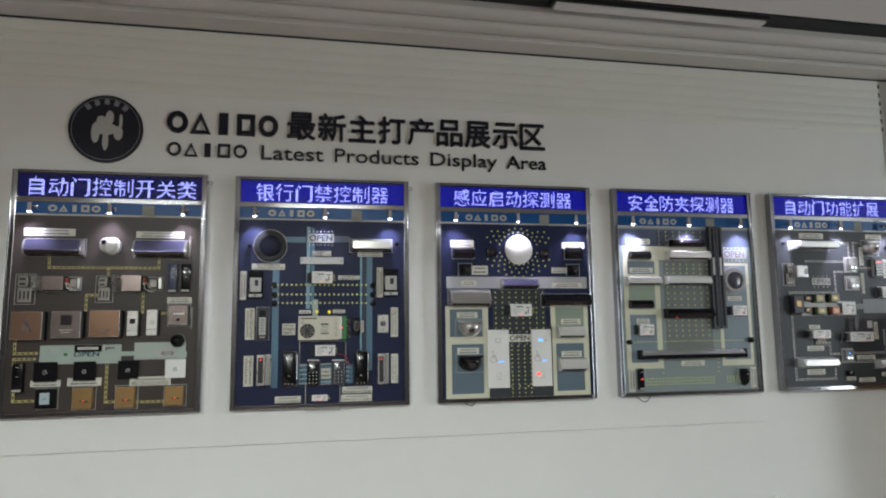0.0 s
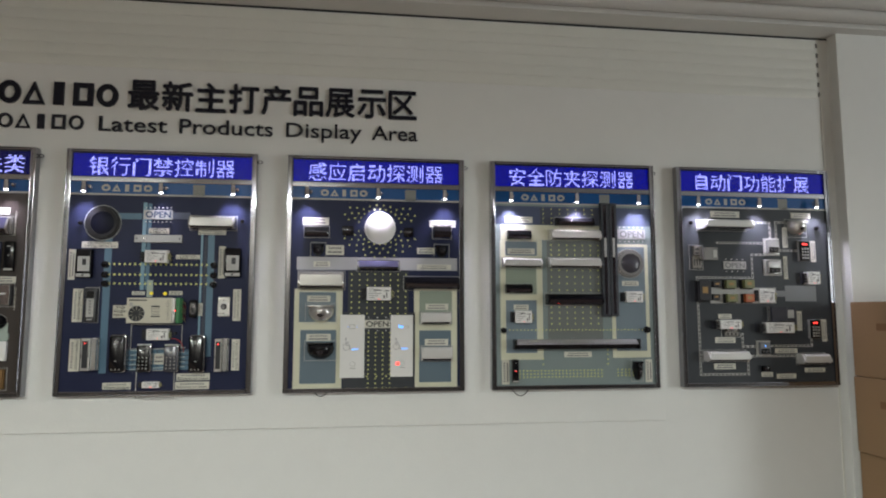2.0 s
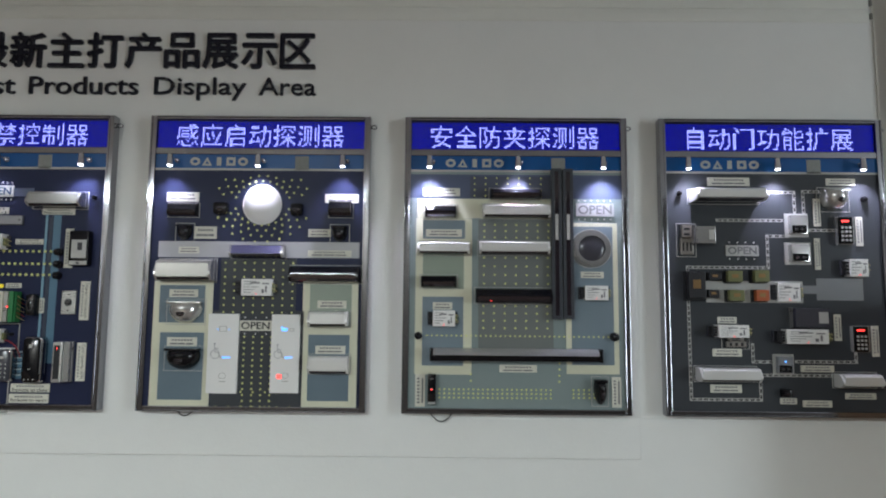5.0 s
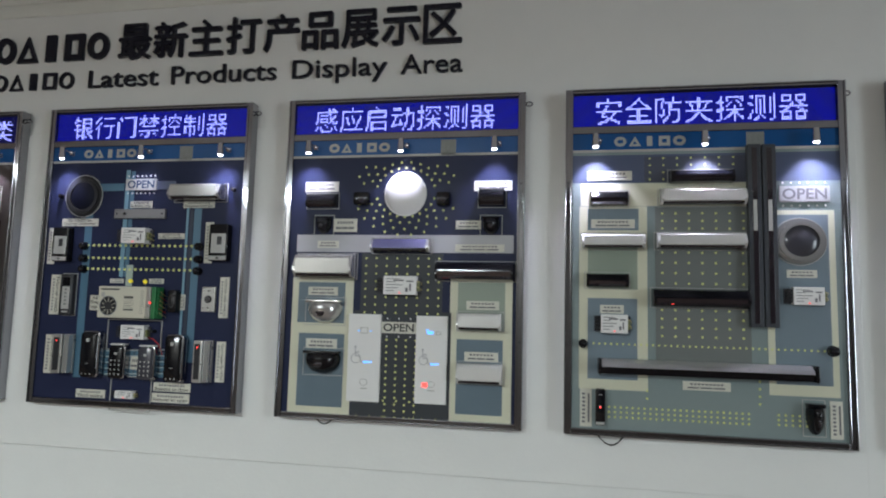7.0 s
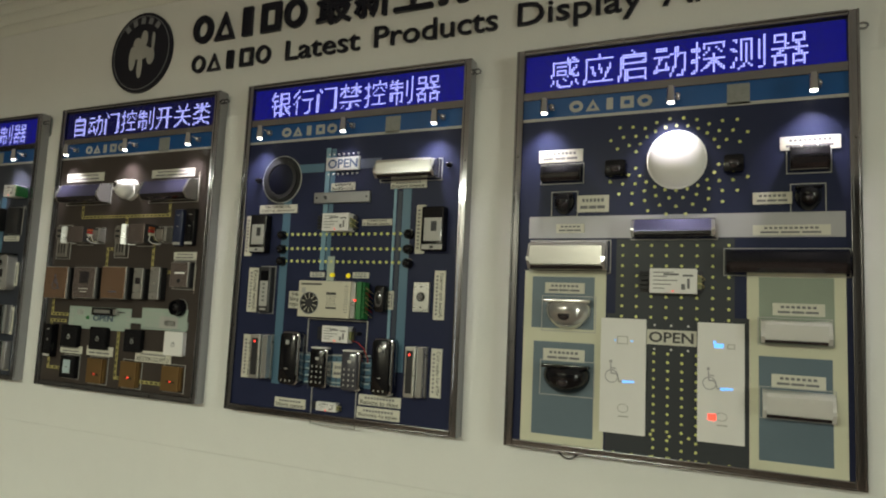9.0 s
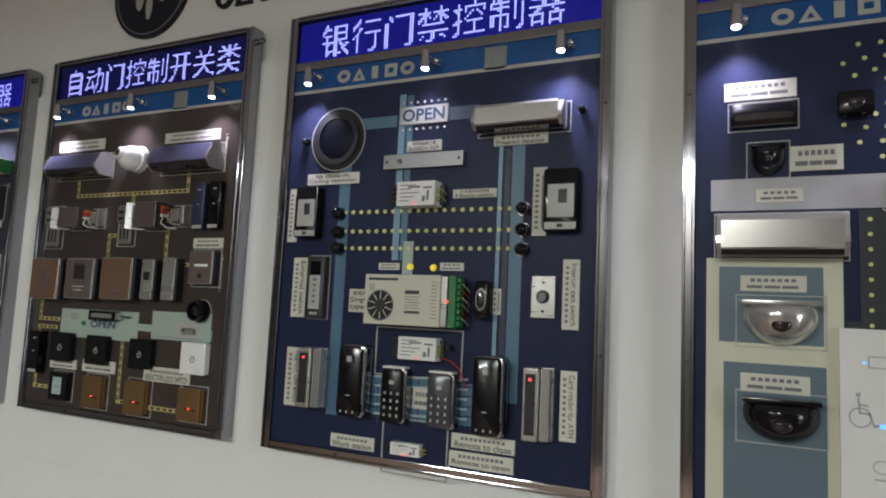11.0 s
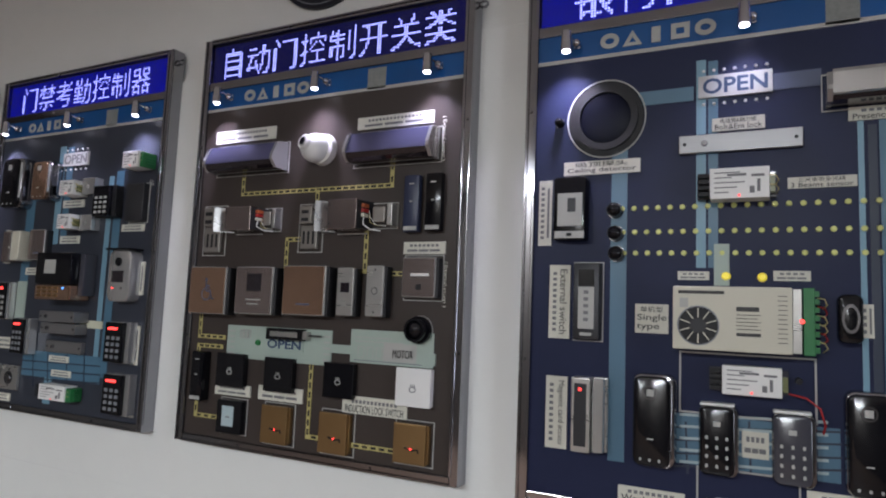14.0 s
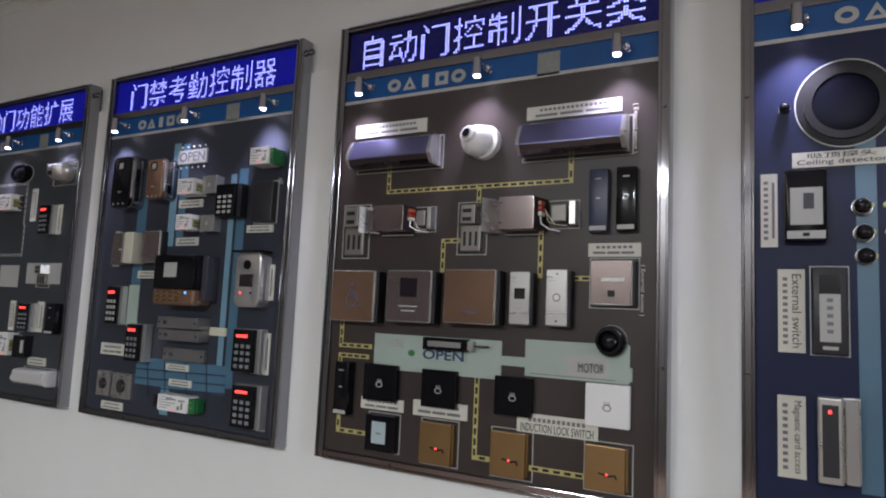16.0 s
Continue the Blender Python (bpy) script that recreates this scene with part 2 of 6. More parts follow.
def tube(points, r, seg=8):
    """A round cord along the points."""
    bm, loops = bmesh.new(), []
    points = [Vector(p) for p in points]
    for i, p in enumerate(points):
        way = (points[min(i + 1, len(points) - 1)] - points[max(i - 1, 0)]).normalized()
        side = way.cross(Vector((0.3, 1, 0.2))).normalized()
        up = way.cross(side)
        loops.append([bm.verts.new(p + r * (math.cos(a) * side + math.sin(a) * up)) for a in (2 * math.pi * k / seg for k in range(seg))])
    for a, b in zip(loops, loops[1:]):
        for i in range(seg):
            j = (i + 1) % seg
            bm.faces.new((a[i], a[j], b[j], b[i]))
    bm.faces.new(loops[0][::-1])
    bm.faces.new(loops[-1])
    bmesh.ops.recalc_face_normals(bm, faces=bm.faces)
    return bm


def lettering(body, x0, z0, x1, z1, y, thick, upright=False, bold=0.0):
    """Words as solid letters that fill the rectangle, standing thick out of y; upright: read downwards."""
    curve = bpy.data.curves.new("letters", "FONT")
    curve.body, curve.extrude, curve.offset, curve.resolution_u = body, 0.5, bold, 3
    ob = bpy.data.objects.new("letters", curve)
    scene.collection.objects.link(ob)
    bpy.context.view_layer.update()
    bm = bmesh.new()
    bm.from_mesh(ob.to_mesh())
    ob.to_mesh_clear()
    bpy.data.objects.remove(ob)
    bpy.data.curves.remove(curve)
    if upright:
        for v in bm.verts:
            v.co.x, v.co.y = v.co.y, -v.co.x
    low = [min(v.co[i] for v in bm.verts) for i in (0, 1)]
    top = [max(v.co[i] for v in bm.verts) for i in (0, 1)]
    for v in bm.verts:
        a, b, c = v.co
        v.co = (x0 + (a - low[0]) / (top[0] - low[0]) * (x1 - x0), y - (c + 0.5) * thick, z0 + (b - low[1]) / (top[1] - low[1]) * (z1 - z0))
    bmesh.ops.recalc_face_normals(bm, faces=bm.faces)
    return bm


def part(name, bm, mat, parent=None, label="", smooth=False):
    """Links a bmesh as one mesh object, under parent where there is one."""
    mesh = bpy.data.meshes.new(name)
    bm.to_mesh(mesh)
    bm.free()
    mesh.materials.append(mat)
    if smooth:
        for p in mesh.polygons:
            p.use_smooth = True
        mesh.set_sharp_from_angle(angle=radians(40))
    ob = new(name, mesh)
    if parent:
        ob.parent = parent
    return tagged(ob, label=label)


def chamfered(*sizes):
    """A box whose front edge on the far x side is cut off."""
    bm = boxed(*sizes)
    for v in bm.verts:
        if v.co.x > (sizes[0] + sizes[1]) / 2 and v.co.y < (sizes[2] + sizes[3]) / 2:
            v.co.y = sizes[3] - 0.0005
    return bm


def slab(bm, x0, x1, y0, y1, z0, z1, corner, soft=0.002):
    """Adds a plate with well rounded corners and a softened front edge, out of the wall from y1 to y0."""
    def loop(inset, y):
        c, pts = max(corner - inset, 0.0004), []
        for cx, cz, turn in ((x1 - inset - c, z1 - inset - c, 0), (x0 + inset + c, z1 - inset - c, 90), (x0 + inset + c, z0 + inset + c, 180), (x1 - inset - c, z0 + inset + c, 270)):
            for k in range(6):
                a = radians(turn + 18 * k)
                pts.append(bm.verts.new((cx + c * math.cos(a), y, cz + c * math.sin(a))))
        return pts
    loops = [loop(0, y1), loop(0, y0 + soft), loop(soft * 0.3, y0 + soft * 0.3), loop(soft, y0)]
    for a, b in zip(loops, loops[1:]):
        for i in range(len(a)):
            j = (i + 1) % len(a)
            bm.faces.new((a[i], a[j], b[j], b[i]))
    bm.faces.new(loops[-1])
    bm.faces.new(loops[0][::-1])
    bmesh.ops.recalc_face_normals(bm, faces=bm.faces)
    return bm


def slabbed(*sizes):
    return slab(bmesh.new(), *sizes)


def hollow(x0, x1, y0, y1, z0, z1, t):
    """A plain upright frame of even width t."""
    bm = bmesh.new()
    for box in ((x0, x1, z1 - t, z1), (x0, x1, z0, z0 + t), (x0, x0 + t, z0 + t, z1 - t), (x1 - t, x1, z0 + t, z1 - t)):
        cuboid(bm, box[0], box[1], y0, y1, box[2], box[3])
    bmesh.ops.remove_doubles(bm, verts=bm.verts, dist=0.00001)
    return bm


def plain_mark(k, x0, x1, y0, y1, z0, z1, t):
    """One of five plain shapes of the brand mark: round rings, a triangle, a bar and a frame."""
    x, z, rx, rz = (x0 + x1) / 2, (z0 + z1) / 2, (x1 - x0) / 2, (z1 - z0) / 2
    if k in (0, 4):
        return ring(bmesh.new(), x, z, y1, y0, (rx, rz), (rx - t, rz - t), 28)
    if k == 1:
        bm, loops = bmesh.new(), []
        outer = ((x0, z0), (x1, z0), (x, z1))
        cx, cz, f = x, z0 + (z1 - z0) / 3, 1 - 2.1 * t / (z1 - z0)
        inner = tuple((cx + (a - cx) * f, cz + (b - cz) * f) for a, b in outer)
        for pts, y in ((outer, y1), (outer, y0), (inner, y0), (inner, y1)):
            loops.append([bm.verts.new((a, y, b)) for a, b in pts])
        for a, b in zip(loops, loops[1:] + loops[:1]):
            for i in range(3):
                j = (i + 1) % 3
                bm.faces.new((a[i], a[j], b[j], b[i]))
        bmesh.ops.recalc_face_normals(bm, faces=bm.faces)
        return bm
    if k == 2:
        return boxed(x - rx * 0.45, x + rx * 0.45, y0, y1, z0, z1)
    return hollow(x0 + t * 0.2, x1 - t * 0.2, y0, y1, z0, z1, t)


def structure(name, bm, mat, label, category):
    return tagged(part(name, bm, mat), label, category, kind="structure")


# ---- the room ----
WALL_Y, TOP = 3.24, 3.04
structure("wall_north", boxed(-5.2, 3.47, WALL_Y, WALL_Y + 0.15, 0, TOP - 0.008), WALL, "white painted display wall behind the boards", "wall")
structure("wall_return", boxed(3.47, EAST, 3.17, 3.39, 0, TOP + 0.012, bevel=0.004), WALL, "white painted wall return beside the cartons", "wall")
structure("wall_panel", boxed(-5.2, 2.46, WALL_Y - 0.012, WALL_Y, 1.02, 2.204, bevel=0.002), WALL, "thin white backing sheet on the wall", "wall panel")
structure("trim_joint", boxed(-5.2, 3.47, WALL_Y - 0.002, WALL_Y + 0.15, TOP - 0.008, TOP + 0.002), DARK_TRIM, "dark shadow joint along the top of the wall", "joint")
structure("trim_joint_return", boxed(3.466, EAST, 3.166, 3.39, TOP + 0.012, TOP + 0.024), DARK_TRIM, "dark shadow joint along the top of the wall", "joint")
def coved(y0, y1, low, deep):
    """A moulding strip whose underside bulges down between y0 and y1."""
    under = [(y0 + (y1 - y0) * k / 10, low + deep * abs(2 * k / 10 - 1) ** 2.4) for k in range(11)]
    return prism(bmesh.new(), under + [(y1, low + 0.09), (y0, low + 0.09)], -5.2, EAST)


for name, y0, y1, low in (("ceiling_moulding", 3.10, 3.39, TOP + 0.002), ("ceiling_moulding_2", 2.975, 3.098, TOP + 0.010), ("ceiling_moulding_3", 2.86, 2.973, TOP + 0.022)):
    structure(name, coved(y0, y1, low, 0.022 if y1 < 3.2 else 0.0), CEILING, "stepped white ceiling moulding above the wall", "moulding")
structure("ceiling_slot", boxed(-5.2, EAST, 2.63, 2.86, TOP + 0.075, TOP + 0.16), DARK_TRIM, "black recessed slot in the ceiling", "ceiling slot")
structure("ceiling_rib", boxed(-5.2, EAST, 2.70, 2.712, TOP + 0.05, TOP + 0.08), DARK_TRIM, "black rail inside the ceiling slot", "rail")
structure("ceiling", boxed(-5.2, EAST, -2.6, 2.63, TOP + 0.02, TOP + 0.16), ROOM_CEILING, "white painted ceiling", "ceiling")
structure("floor", boxed(-5.2, EAST, -2.6, 3.4, -0.1, 0), FLOOR, "brown polished tile floor", "floor")
structure("wall_west", boxed(-5.35, -5.2, -2.6, 3.4, 0, TOP + 0.16), BACK_WALL, "plain dark wall", "wall")
for name, y0, y1, z0, z1 in (("wall_east", -2.6, GLAZED[0], 0, TOP), ("wall_east_2", GLAZED[1], 3.4, 0, TOP), ("wall_east_3", GLAZED[0], GLAZED[1], 0, GLAZED[2]), ("wall_east_4", GLAZED[0], GLAZED[1], GLAZED[3], TOP)):
    structure(name, boxed(EAST, EAST + 0.15, y0, y1, z0, z1), WALL, "plain white wall round the glazed opening", "wall")
structure("wall_south", boxed(-5.2, EAST, -2.75, -2.6, 0, TOP + 0.16), BACK_WALL, "plain wall behind the walk", "wall")

# roller shutter slats above the sign, with their dark end catches
shutter = tagged(new("roller_shutter"), "white ribbed roller shutter slats above the sign", "shutter", kind="structure")
shutter.location = (0, WALL_Y, 2.70)
for i in range(6):
    z = i * 0.0545
    bm = prism(bmesh.new(), [(0, z), (0, z + 0.0535), (-0.003, z + 0.0525), (-0.0062, z + 0.030), (-0.0062, z + 0.012), (-0.0045, z)], -5.2, 3.395)
    slat = part("slat", bm, SLAT, shutter)
    part("end_catch", boxed(3.398, 3.408, -0.008, 0, z + 0.012, z + 0.036, bevel=0.001), CATCH, slat, "grey end catch")
part("guide_rail", boxed(3.41, 3.418, -0.006, 0, -2.2, 0.33), SLAT, shutter)

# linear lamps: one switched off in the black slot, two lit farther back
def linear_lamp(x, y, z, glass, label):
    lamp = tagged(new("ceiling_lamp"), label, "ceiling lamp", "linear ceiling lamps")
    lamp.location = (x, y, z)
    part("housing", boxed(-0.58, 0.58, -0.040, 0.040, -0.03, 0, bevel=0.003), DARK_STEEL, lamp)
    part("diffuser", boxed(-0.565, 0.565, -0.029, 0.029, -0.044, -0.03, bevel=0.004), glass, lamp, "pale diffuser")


linear_lamp(1.68, 2.77, TOP + 0.075, WHITE, "slim linear ceiling lamp, switched off, in a black slot")
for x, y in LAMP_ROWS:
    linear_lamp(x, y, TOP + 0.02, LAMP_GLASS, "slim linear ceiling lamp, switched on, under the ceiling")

# wall socket low on the wall
socket = tagged(new("wall_socket"), "white wall socket plate on the wall", "socket")
socket.location = (2.51, WALL_Y, 0.585)
part("plate", boxed(-0.043, 0.043, -0.009, 0, -0.043, 0.043, bevel=0.004), WHITE, socket)
for x, z in ((0, 0.018), (-0.012, -0.012), (0.012, -0.012)):
    part("slot", boxed(x - 0.003, x + 0.003, -0.0095, -0.005, z - 0.005, z + 0.005, bevel=0.0005), MATTE_BLACK, socket, "dark slot")

# ---- display boards ----
BW, BH, BZ, FACE, SKIN = 0.841, 1.110, 1.182, 3.19, 0.006
PITCH = 0.0058
layers = {}


def lit_rows(text, columns):
    """Which lamps of a 16-row matrix are lit to write the text: (column, row) pairs."""
    curve = bpy.data.curves.new("title", "FONT")
    curve.body = text
    ob = bpy.data.objects.new("title", curve)
    scene.collection.objects.link(ob)
    bpy.context.view_layer.update()
    mesh = ob.to_mesh()
    tree = BVHTree.FromPolygons([v.co.copy() for v in mesh.vertices], [tuple(p.vertices) for p in mesh.polygons])
    low = min(v.co.y for v in mesh.vertices)
    ob.to_mesh_clear()
    bpy.data.objects.remove(ob)
    bpy.data.curves.remove(curve)
    lit = []
    for i in range(columns):
        for j in range(16):
            hits = 0
            for a in (0.2, 0.5, 0.8):
                for b in (0.2, 0.5, 0.8):
                    hits += tree.ray_cast(Vector(((i + a) / 16, low + (j + b) / 16, 1)), Vector((0, 0, -1)))[0] is not None
            if hits >= 5:
                lit.append((i, j))
    return lit


def display_board(x, panel_mat, text, start, label, beams=(1, 1, 1)):
    base = tagged(new("display_board"), label, "display board", "display boards on the wall")
    base.location = (x, FACE, BZ)
    layers[base.name] = 0
    # mirror-polished steel frame: four mitred-looking rails with a proud rim, and dark back box
    for name, box in (("frame_rail", (0, 0.022, 0, 0.040, 0, BH)), ("frame_rail", (BW - 0.022, BW, 0, 0.040, 0, BH)), ("frame_rail", (0.0225, BW - 0.0225, 0, 0.040, 0, 0.020)), ("frame_rail", (0.0225, BW - 0.0225, 0, 0.040, BH - 0.014, BH))):
        rail = boxed(*box, bevel=0.0025)
        u0, u1, _, _, v0, v1 = box
        if v1 - v0 > u1 - u0:   # a proud outer lip and a rounded inner bead along the rail
            cuboid(rail, *((u0 + 0.0005, u0 + 0.006) if u0 < 0.1 else (u1 - 0.006, u1 - 0.0005)), -0.004, 0.002, v0 + 0.001, v1 - 0.001, bevel=0.0015)
            cuboid(rail, *((u1 - 0.005, u1 + 0.002) if u0 < 0.1 else (u0 - 0.002, u0 + 0.005)), -0.0025, 0.004, v0 + 0.02, v1 - 0.014, bevel=0.002)
        else:
            cuboid(rail, u0, u1, -0.004, 0.002, *((v0 + 0.0005, v0 + 0.006) if v0 < 0.1 else (v1 - 0.006, v1 - 0.0005)), bevel=0.0015)
        part(name, rail, STEEL, base, "mirror-polished steel rail")
    part("back_box", boxed(0.006, BW - 0.006, 0.0405, 0.046, 0.006, BH - 0.006), MATTE_BLACK, base, "black back box")
    part("panel", boxed(0.0225, BW - 0.0225, SKIN, 0.030, 0.0205, 0.899), panel_mat, base)
    part("header", boxed(0.0225, BW - 0.0225, SKIN - 0.001, 0.030, 0.907, 0.960), AZURE, base, "azure blue header strip")
    part("header_line", boxed(0.0225, BW - 0.0225, SKIN - 0.002, 0.030, 0.899, 0.907), PALE_GREY, base, "pale line under the header")
    # lamp matrix
    part("frame_rail", boxed(0.0225, BW - 0.0225, 0.0005, 0.030, 0.960, 0.984, bevel=0.002), STEEL, base, "mirror-polished steel rail")
    matrix = part("led_matrix", boxed(0.0225, BW - 0.0225, 0.012, 0.030, 0.9845, BH - 0.0145), LED_FACE, base, "dark lamp matrix showing a blue title")
    bm = bmesh.new()
    for k in range(34):
        z = 0.9865 + k * 0.00325
        cuboid(bm, 0.0235, BW - 0.0235, 0.0095, 0.0125, z, z + 0.0014)
    part("louvre", bm, DARK_STEEL, matrix, "fine dark louvres")
    columns = 16 * len(text)
    x0, z0 = start / 100, 0.992
    # glowing sheet added for the bloom round the title
    part("bloom_field", boxed(0.026, BW - 0.026, 0.0105, 0.0118, 0.988, BH - 0.018), DIM_BLOOM if len(text) > 7 else BLUE_BLOOM, matrix, "added blue glow for the bloom round the lit title")
    bm = bmesh.new()
    for i, j in lit_rows(text, columns):
        cx, cz = x0 + (i + 0.5) * PITCH, z0 + (j + 0.5) * PITCH
        bm.faces.new([bm.verts.new((cx + 0.0027 * math.cos(a), 0.008, cz + 0.0027 * math.sin(a))) for a in (-2 * math.pi * n / 6 for n in range(6))])
    tagged(part("lit_lamp", bm, BLUE_LIT, matrix, "blue-white lit lamps writing a title"), kind="stuff")
    # brand strip: five plain shapes, and a plain printed patch
    for k in range(5):
        u = 0.155 + k * 0.0455
        part("brand_block", plain_mark(k, u, u + 0.038, SKIN - 0.003, SKIN, 0.917, 0.949, 0.0095), PALE_GREY, base, "pale plain shape of the brand mark")
    part("printed_patch", boxed(0.555, 0.607, SKIN - 0.002, SKIN, 0.902, 0.955), CODE_PATCH, base, "grey printed square patch")
    # cap nuts on the frame, hanging eye
    for u, v in ((0.011, 0.28), (0.011, 0.80), (BW - 0.011, 0.28), (BW - 0.011, 0.80), (0.22, 0.010), (0.62, 0.010), (0.30, BH - 0.007)):
        part("cap_nut", drummed(u, v, 0.001, -0.004, 0.004, taper=0.6, seg=12), STEEL, base, smooth=True)
    part("hanging_eye", ring(bmesh.new(), BW + 0.010, BH - 0.035, 0.020, 0.025, (0.012, 0.009), (0.008, 0.005)), STEEL, base, smooth=True)
    # three small chrome spot lamps
    for k, u in enumerate((0.095, 0.425, 0.742)):
        spot = part("spot_lamp", boxed(u + 0.006, u + 0.020, SKIN - 0.006, SKIN, 0.925, 0.943, bevel=0.003), CHROME, base, "small chrome spot lamp, lit")
        part("ball_joint", bowl_ball(u + 0.013, SKIN - 0.014, 0.934, 0.009), CHROME, spot, smooth=True)
        part("arm", tube([(u + 0.013, SKIN - 0.012, 0.934), (u + 0.006, SKIN - 0.030, 0.940), (u, SKIN - 0.042, 0.940)], 0.0025), CHROME, spot, smooth=True)
        head = bmesh.new()
        bmesh.ops.create_cone(head, cap_ends=True, segments=20, radius1=0.0125, radius2=0.0095, depth=0.042, matrix=Matrix.Translation((u, SKIN - 0.042, 0.929)))
        part("head", head, CHROME, spot, smooth=True)
        lens = bmesh.new()
        bmesh.ops.create_uvsphere(lens, u_segments=14, v_segments=8, radius=0.0088, matrix=Matrix.Translation((u, SKIN - 0.042, 0.9075)) @ Matrix.Diagonal((1, 1, 0.45, 1)))
        part("lens", lens, LAMP_LENS, spot, "glowing lamp lens", smooth=True)
        spot_lamp((x + u, FACE + SKIN - 0.050, BZ + 0.899), (x + u, FACE + SKIN - 0.022, BZ + 0.70), SPOT_WATTS * beams[k])
    return base


def bowl_ball(x, y, z, r):
    bm = bmesh.new()
    bmesh.ops.create_uvsphere(bm, u_segments=14, v_segments=10, radius=r, matrix=Matrix.Translation((x, y, z)))
    return bm


SPOT_WATTS = 5.2
G = display_board(-3.270, SLATE, "自动门功能扩展", 9.2, "steel-framed slate display board of door accessories")
F = display_board(-2.313, NAVY_GREY, "门禁考勤控制器", 9.2, "steel-framed navy display board of access controllers", (1, 0.3, 1))
A = display_board(-1.341, BROWN, "自动门控制开关类", 5.2, "steel-framed brown display board of door switches", (0.75, 0.8, 0.8))
B = display_board(-0.372, NAVY, "银行门禁控制器", 9.2, "steel-framed navy display board of bank door controllers", (1, 0.3, 1))
C = display_board(0.609, NAVY, "感应启动探测器", 9.2, "steel-framed display board of motion detectors with cream columns")
D = display_board(1.581, GREYGREEN, "安全防夹探测器", 9.2, "steel-framed grey-green display board of safety detectors", (1.5, 1.5, 1.3))
E = display_board(2.544, SLATE, "自动门功能扩展", 9.2, "steel-framed slate display board of door accessories", (1.4, 1.4, 1.4))


# ---- printed matter on a board (centimetres) ----
def layer(b):
    layers[b.name] += 1
    return SKIN - 0.0003 - 0.0001 * layers[b.name]


def band(b, u0, v0, u1, v1, mat):
    part("printed_band", boxed(max(u0, 2.3) / 100, min(u1, 82.2) / 100, layer(b), SKIN + 0.002, v0 / 100, v1 / 100), mat, b)


def stroke(b, points, width, mat):
    """A thin printed line through the points."""
    y, w, bm = layer(b), width / 200, bmesh.new()
    for k, ((u0, v0), (u1, v1)) in enumerate(zip(points, points[1:])):
        a, c = Vector((u0 / 100, 0, v0 / 100)), Vector((u1 / 100, 0, v1 / 100))
        n = (c - a).normalized()
        s = Vector((-n.z, 0, n.x)) * w
        tip = n * w if k == len(points) - 2 and points[0] != points[-1] else -n * w   # the next run fills the corner
        q = [a + s - n * w, c + s + tip, c - s + tip, a - s - n * w]
        front = [bm.verts.new((p.x, y, p.z)) for p in q]
        back = [bm.verts.new((p.x, SKIN + 0.001, p.z)) for p in q]
        bm.faces.new(front)
        for i in range(4):
            bm.faces.new((front[i], front[(i + 1) % 4], back[(i + 1) % 4], back[i]))
    bmesh.ops.recalc_face_normals(bm, faces=bm.faces)
    return part("printed_line", bm, mat, b)


def square_up(points):
    """Runs of a cable route go level or plumb."""
    made = [points[0]]
    for u, v in points[1:]:
        a, c = made[-1]
        made.append((u, c) if abs(u - a) > abs(v - c) else (a, v))
    return made


def route(b, points, mat=None, width=1.1):
    """A printed cable route: a pale run with dark dashes in it."""
    points = square_up(points)
    line = stroke(b, points, width, mat or PALE_YELLOW)
    bm, y = bmesh.new(), layer(b)
    for (u0, v0), (u1, v1) in zip(points, points[1:]):
        length = math.hypot(u1 - u0, v1 - v0)
        n = max(1, int(length / 2.0))
        for i in range(n):
            f = (i + 0.5) / n
            u, v = u0 + (u1 - u0) * f, v0 + (v1 - v0) * f
            a, c = (0.72, width * 0.25) if abs(u1 - u0) > abs(v1 - v0) else (width * 0.25, 0.72)
            cuboid(bm, (u - a) / 100, (u + a) / 100, y, SKIN, (v - c) / 100, (v + c) / 100)
    tagged(part("dash", bm, MATTE_BLACK, line), kind="stuff")


def outline(b, u0, v0, u1, v1, width):
    stroke(b, [(u0, v0), (u1, v0), (u1, v1), (u0, v1), (u0, v0)], width, PALE_GREY)


def dot_mesh(b, spots, r):
    y, bm = layer(b), bmesh.new()
    for u, v in spots:
        drum(bm, u / 100, v / 100, SKIN + 0.0005, y - 0.0006, r / 100, taper=0.8, seg=8)
    tagged(part("dot", bm, YELLOW_DOT, b, "yellow dots marking a beam or field"), kind="stuff")


def dots(b, ends, n, r):
    (u0, v0), (u1, v1) = ends
    dot_mesh(b, [(u0 + (u1 - u0) * i / (n - 1), v0 + (v1 - v0) * i / (n - 1)) for i in range(n)], r)


def dot_grid(b, u0, v0, u1, v1, nx, ny, r):
    dot_mesh(b, [(u0 + (u1 - u0) * i / max(1, nx - 1), v0 + (v1 - v0) * j / max(1, ny - 1)) for i in range(nx) for j in range(ny)], r)


def dot_rays(b, u, v, n, radii):
    spots = [(u + r * math.cos(2 * math.pi * (i + (k % 2) / 2) / n), v + 0.82 * r * math.sin(2 * math.pi * (i + (k % 2) / 2) / n)) for k, r in enumerate(radii) for i in range(n)]
    dot_mesh(b, [s for s in spots if s[1] < 88 and (abs(s[1] - v) > 2.2 or abs(s[0] - u) < 9)], 0.45)


def words(b, u0, v0, u1, v1, text, mat, upright=False):
    part("lettering", lettering(text, u0 / 100, v0 / 100, u1 / 100, v1 / 100, layer(b), 0.0005, upright), mat, b)


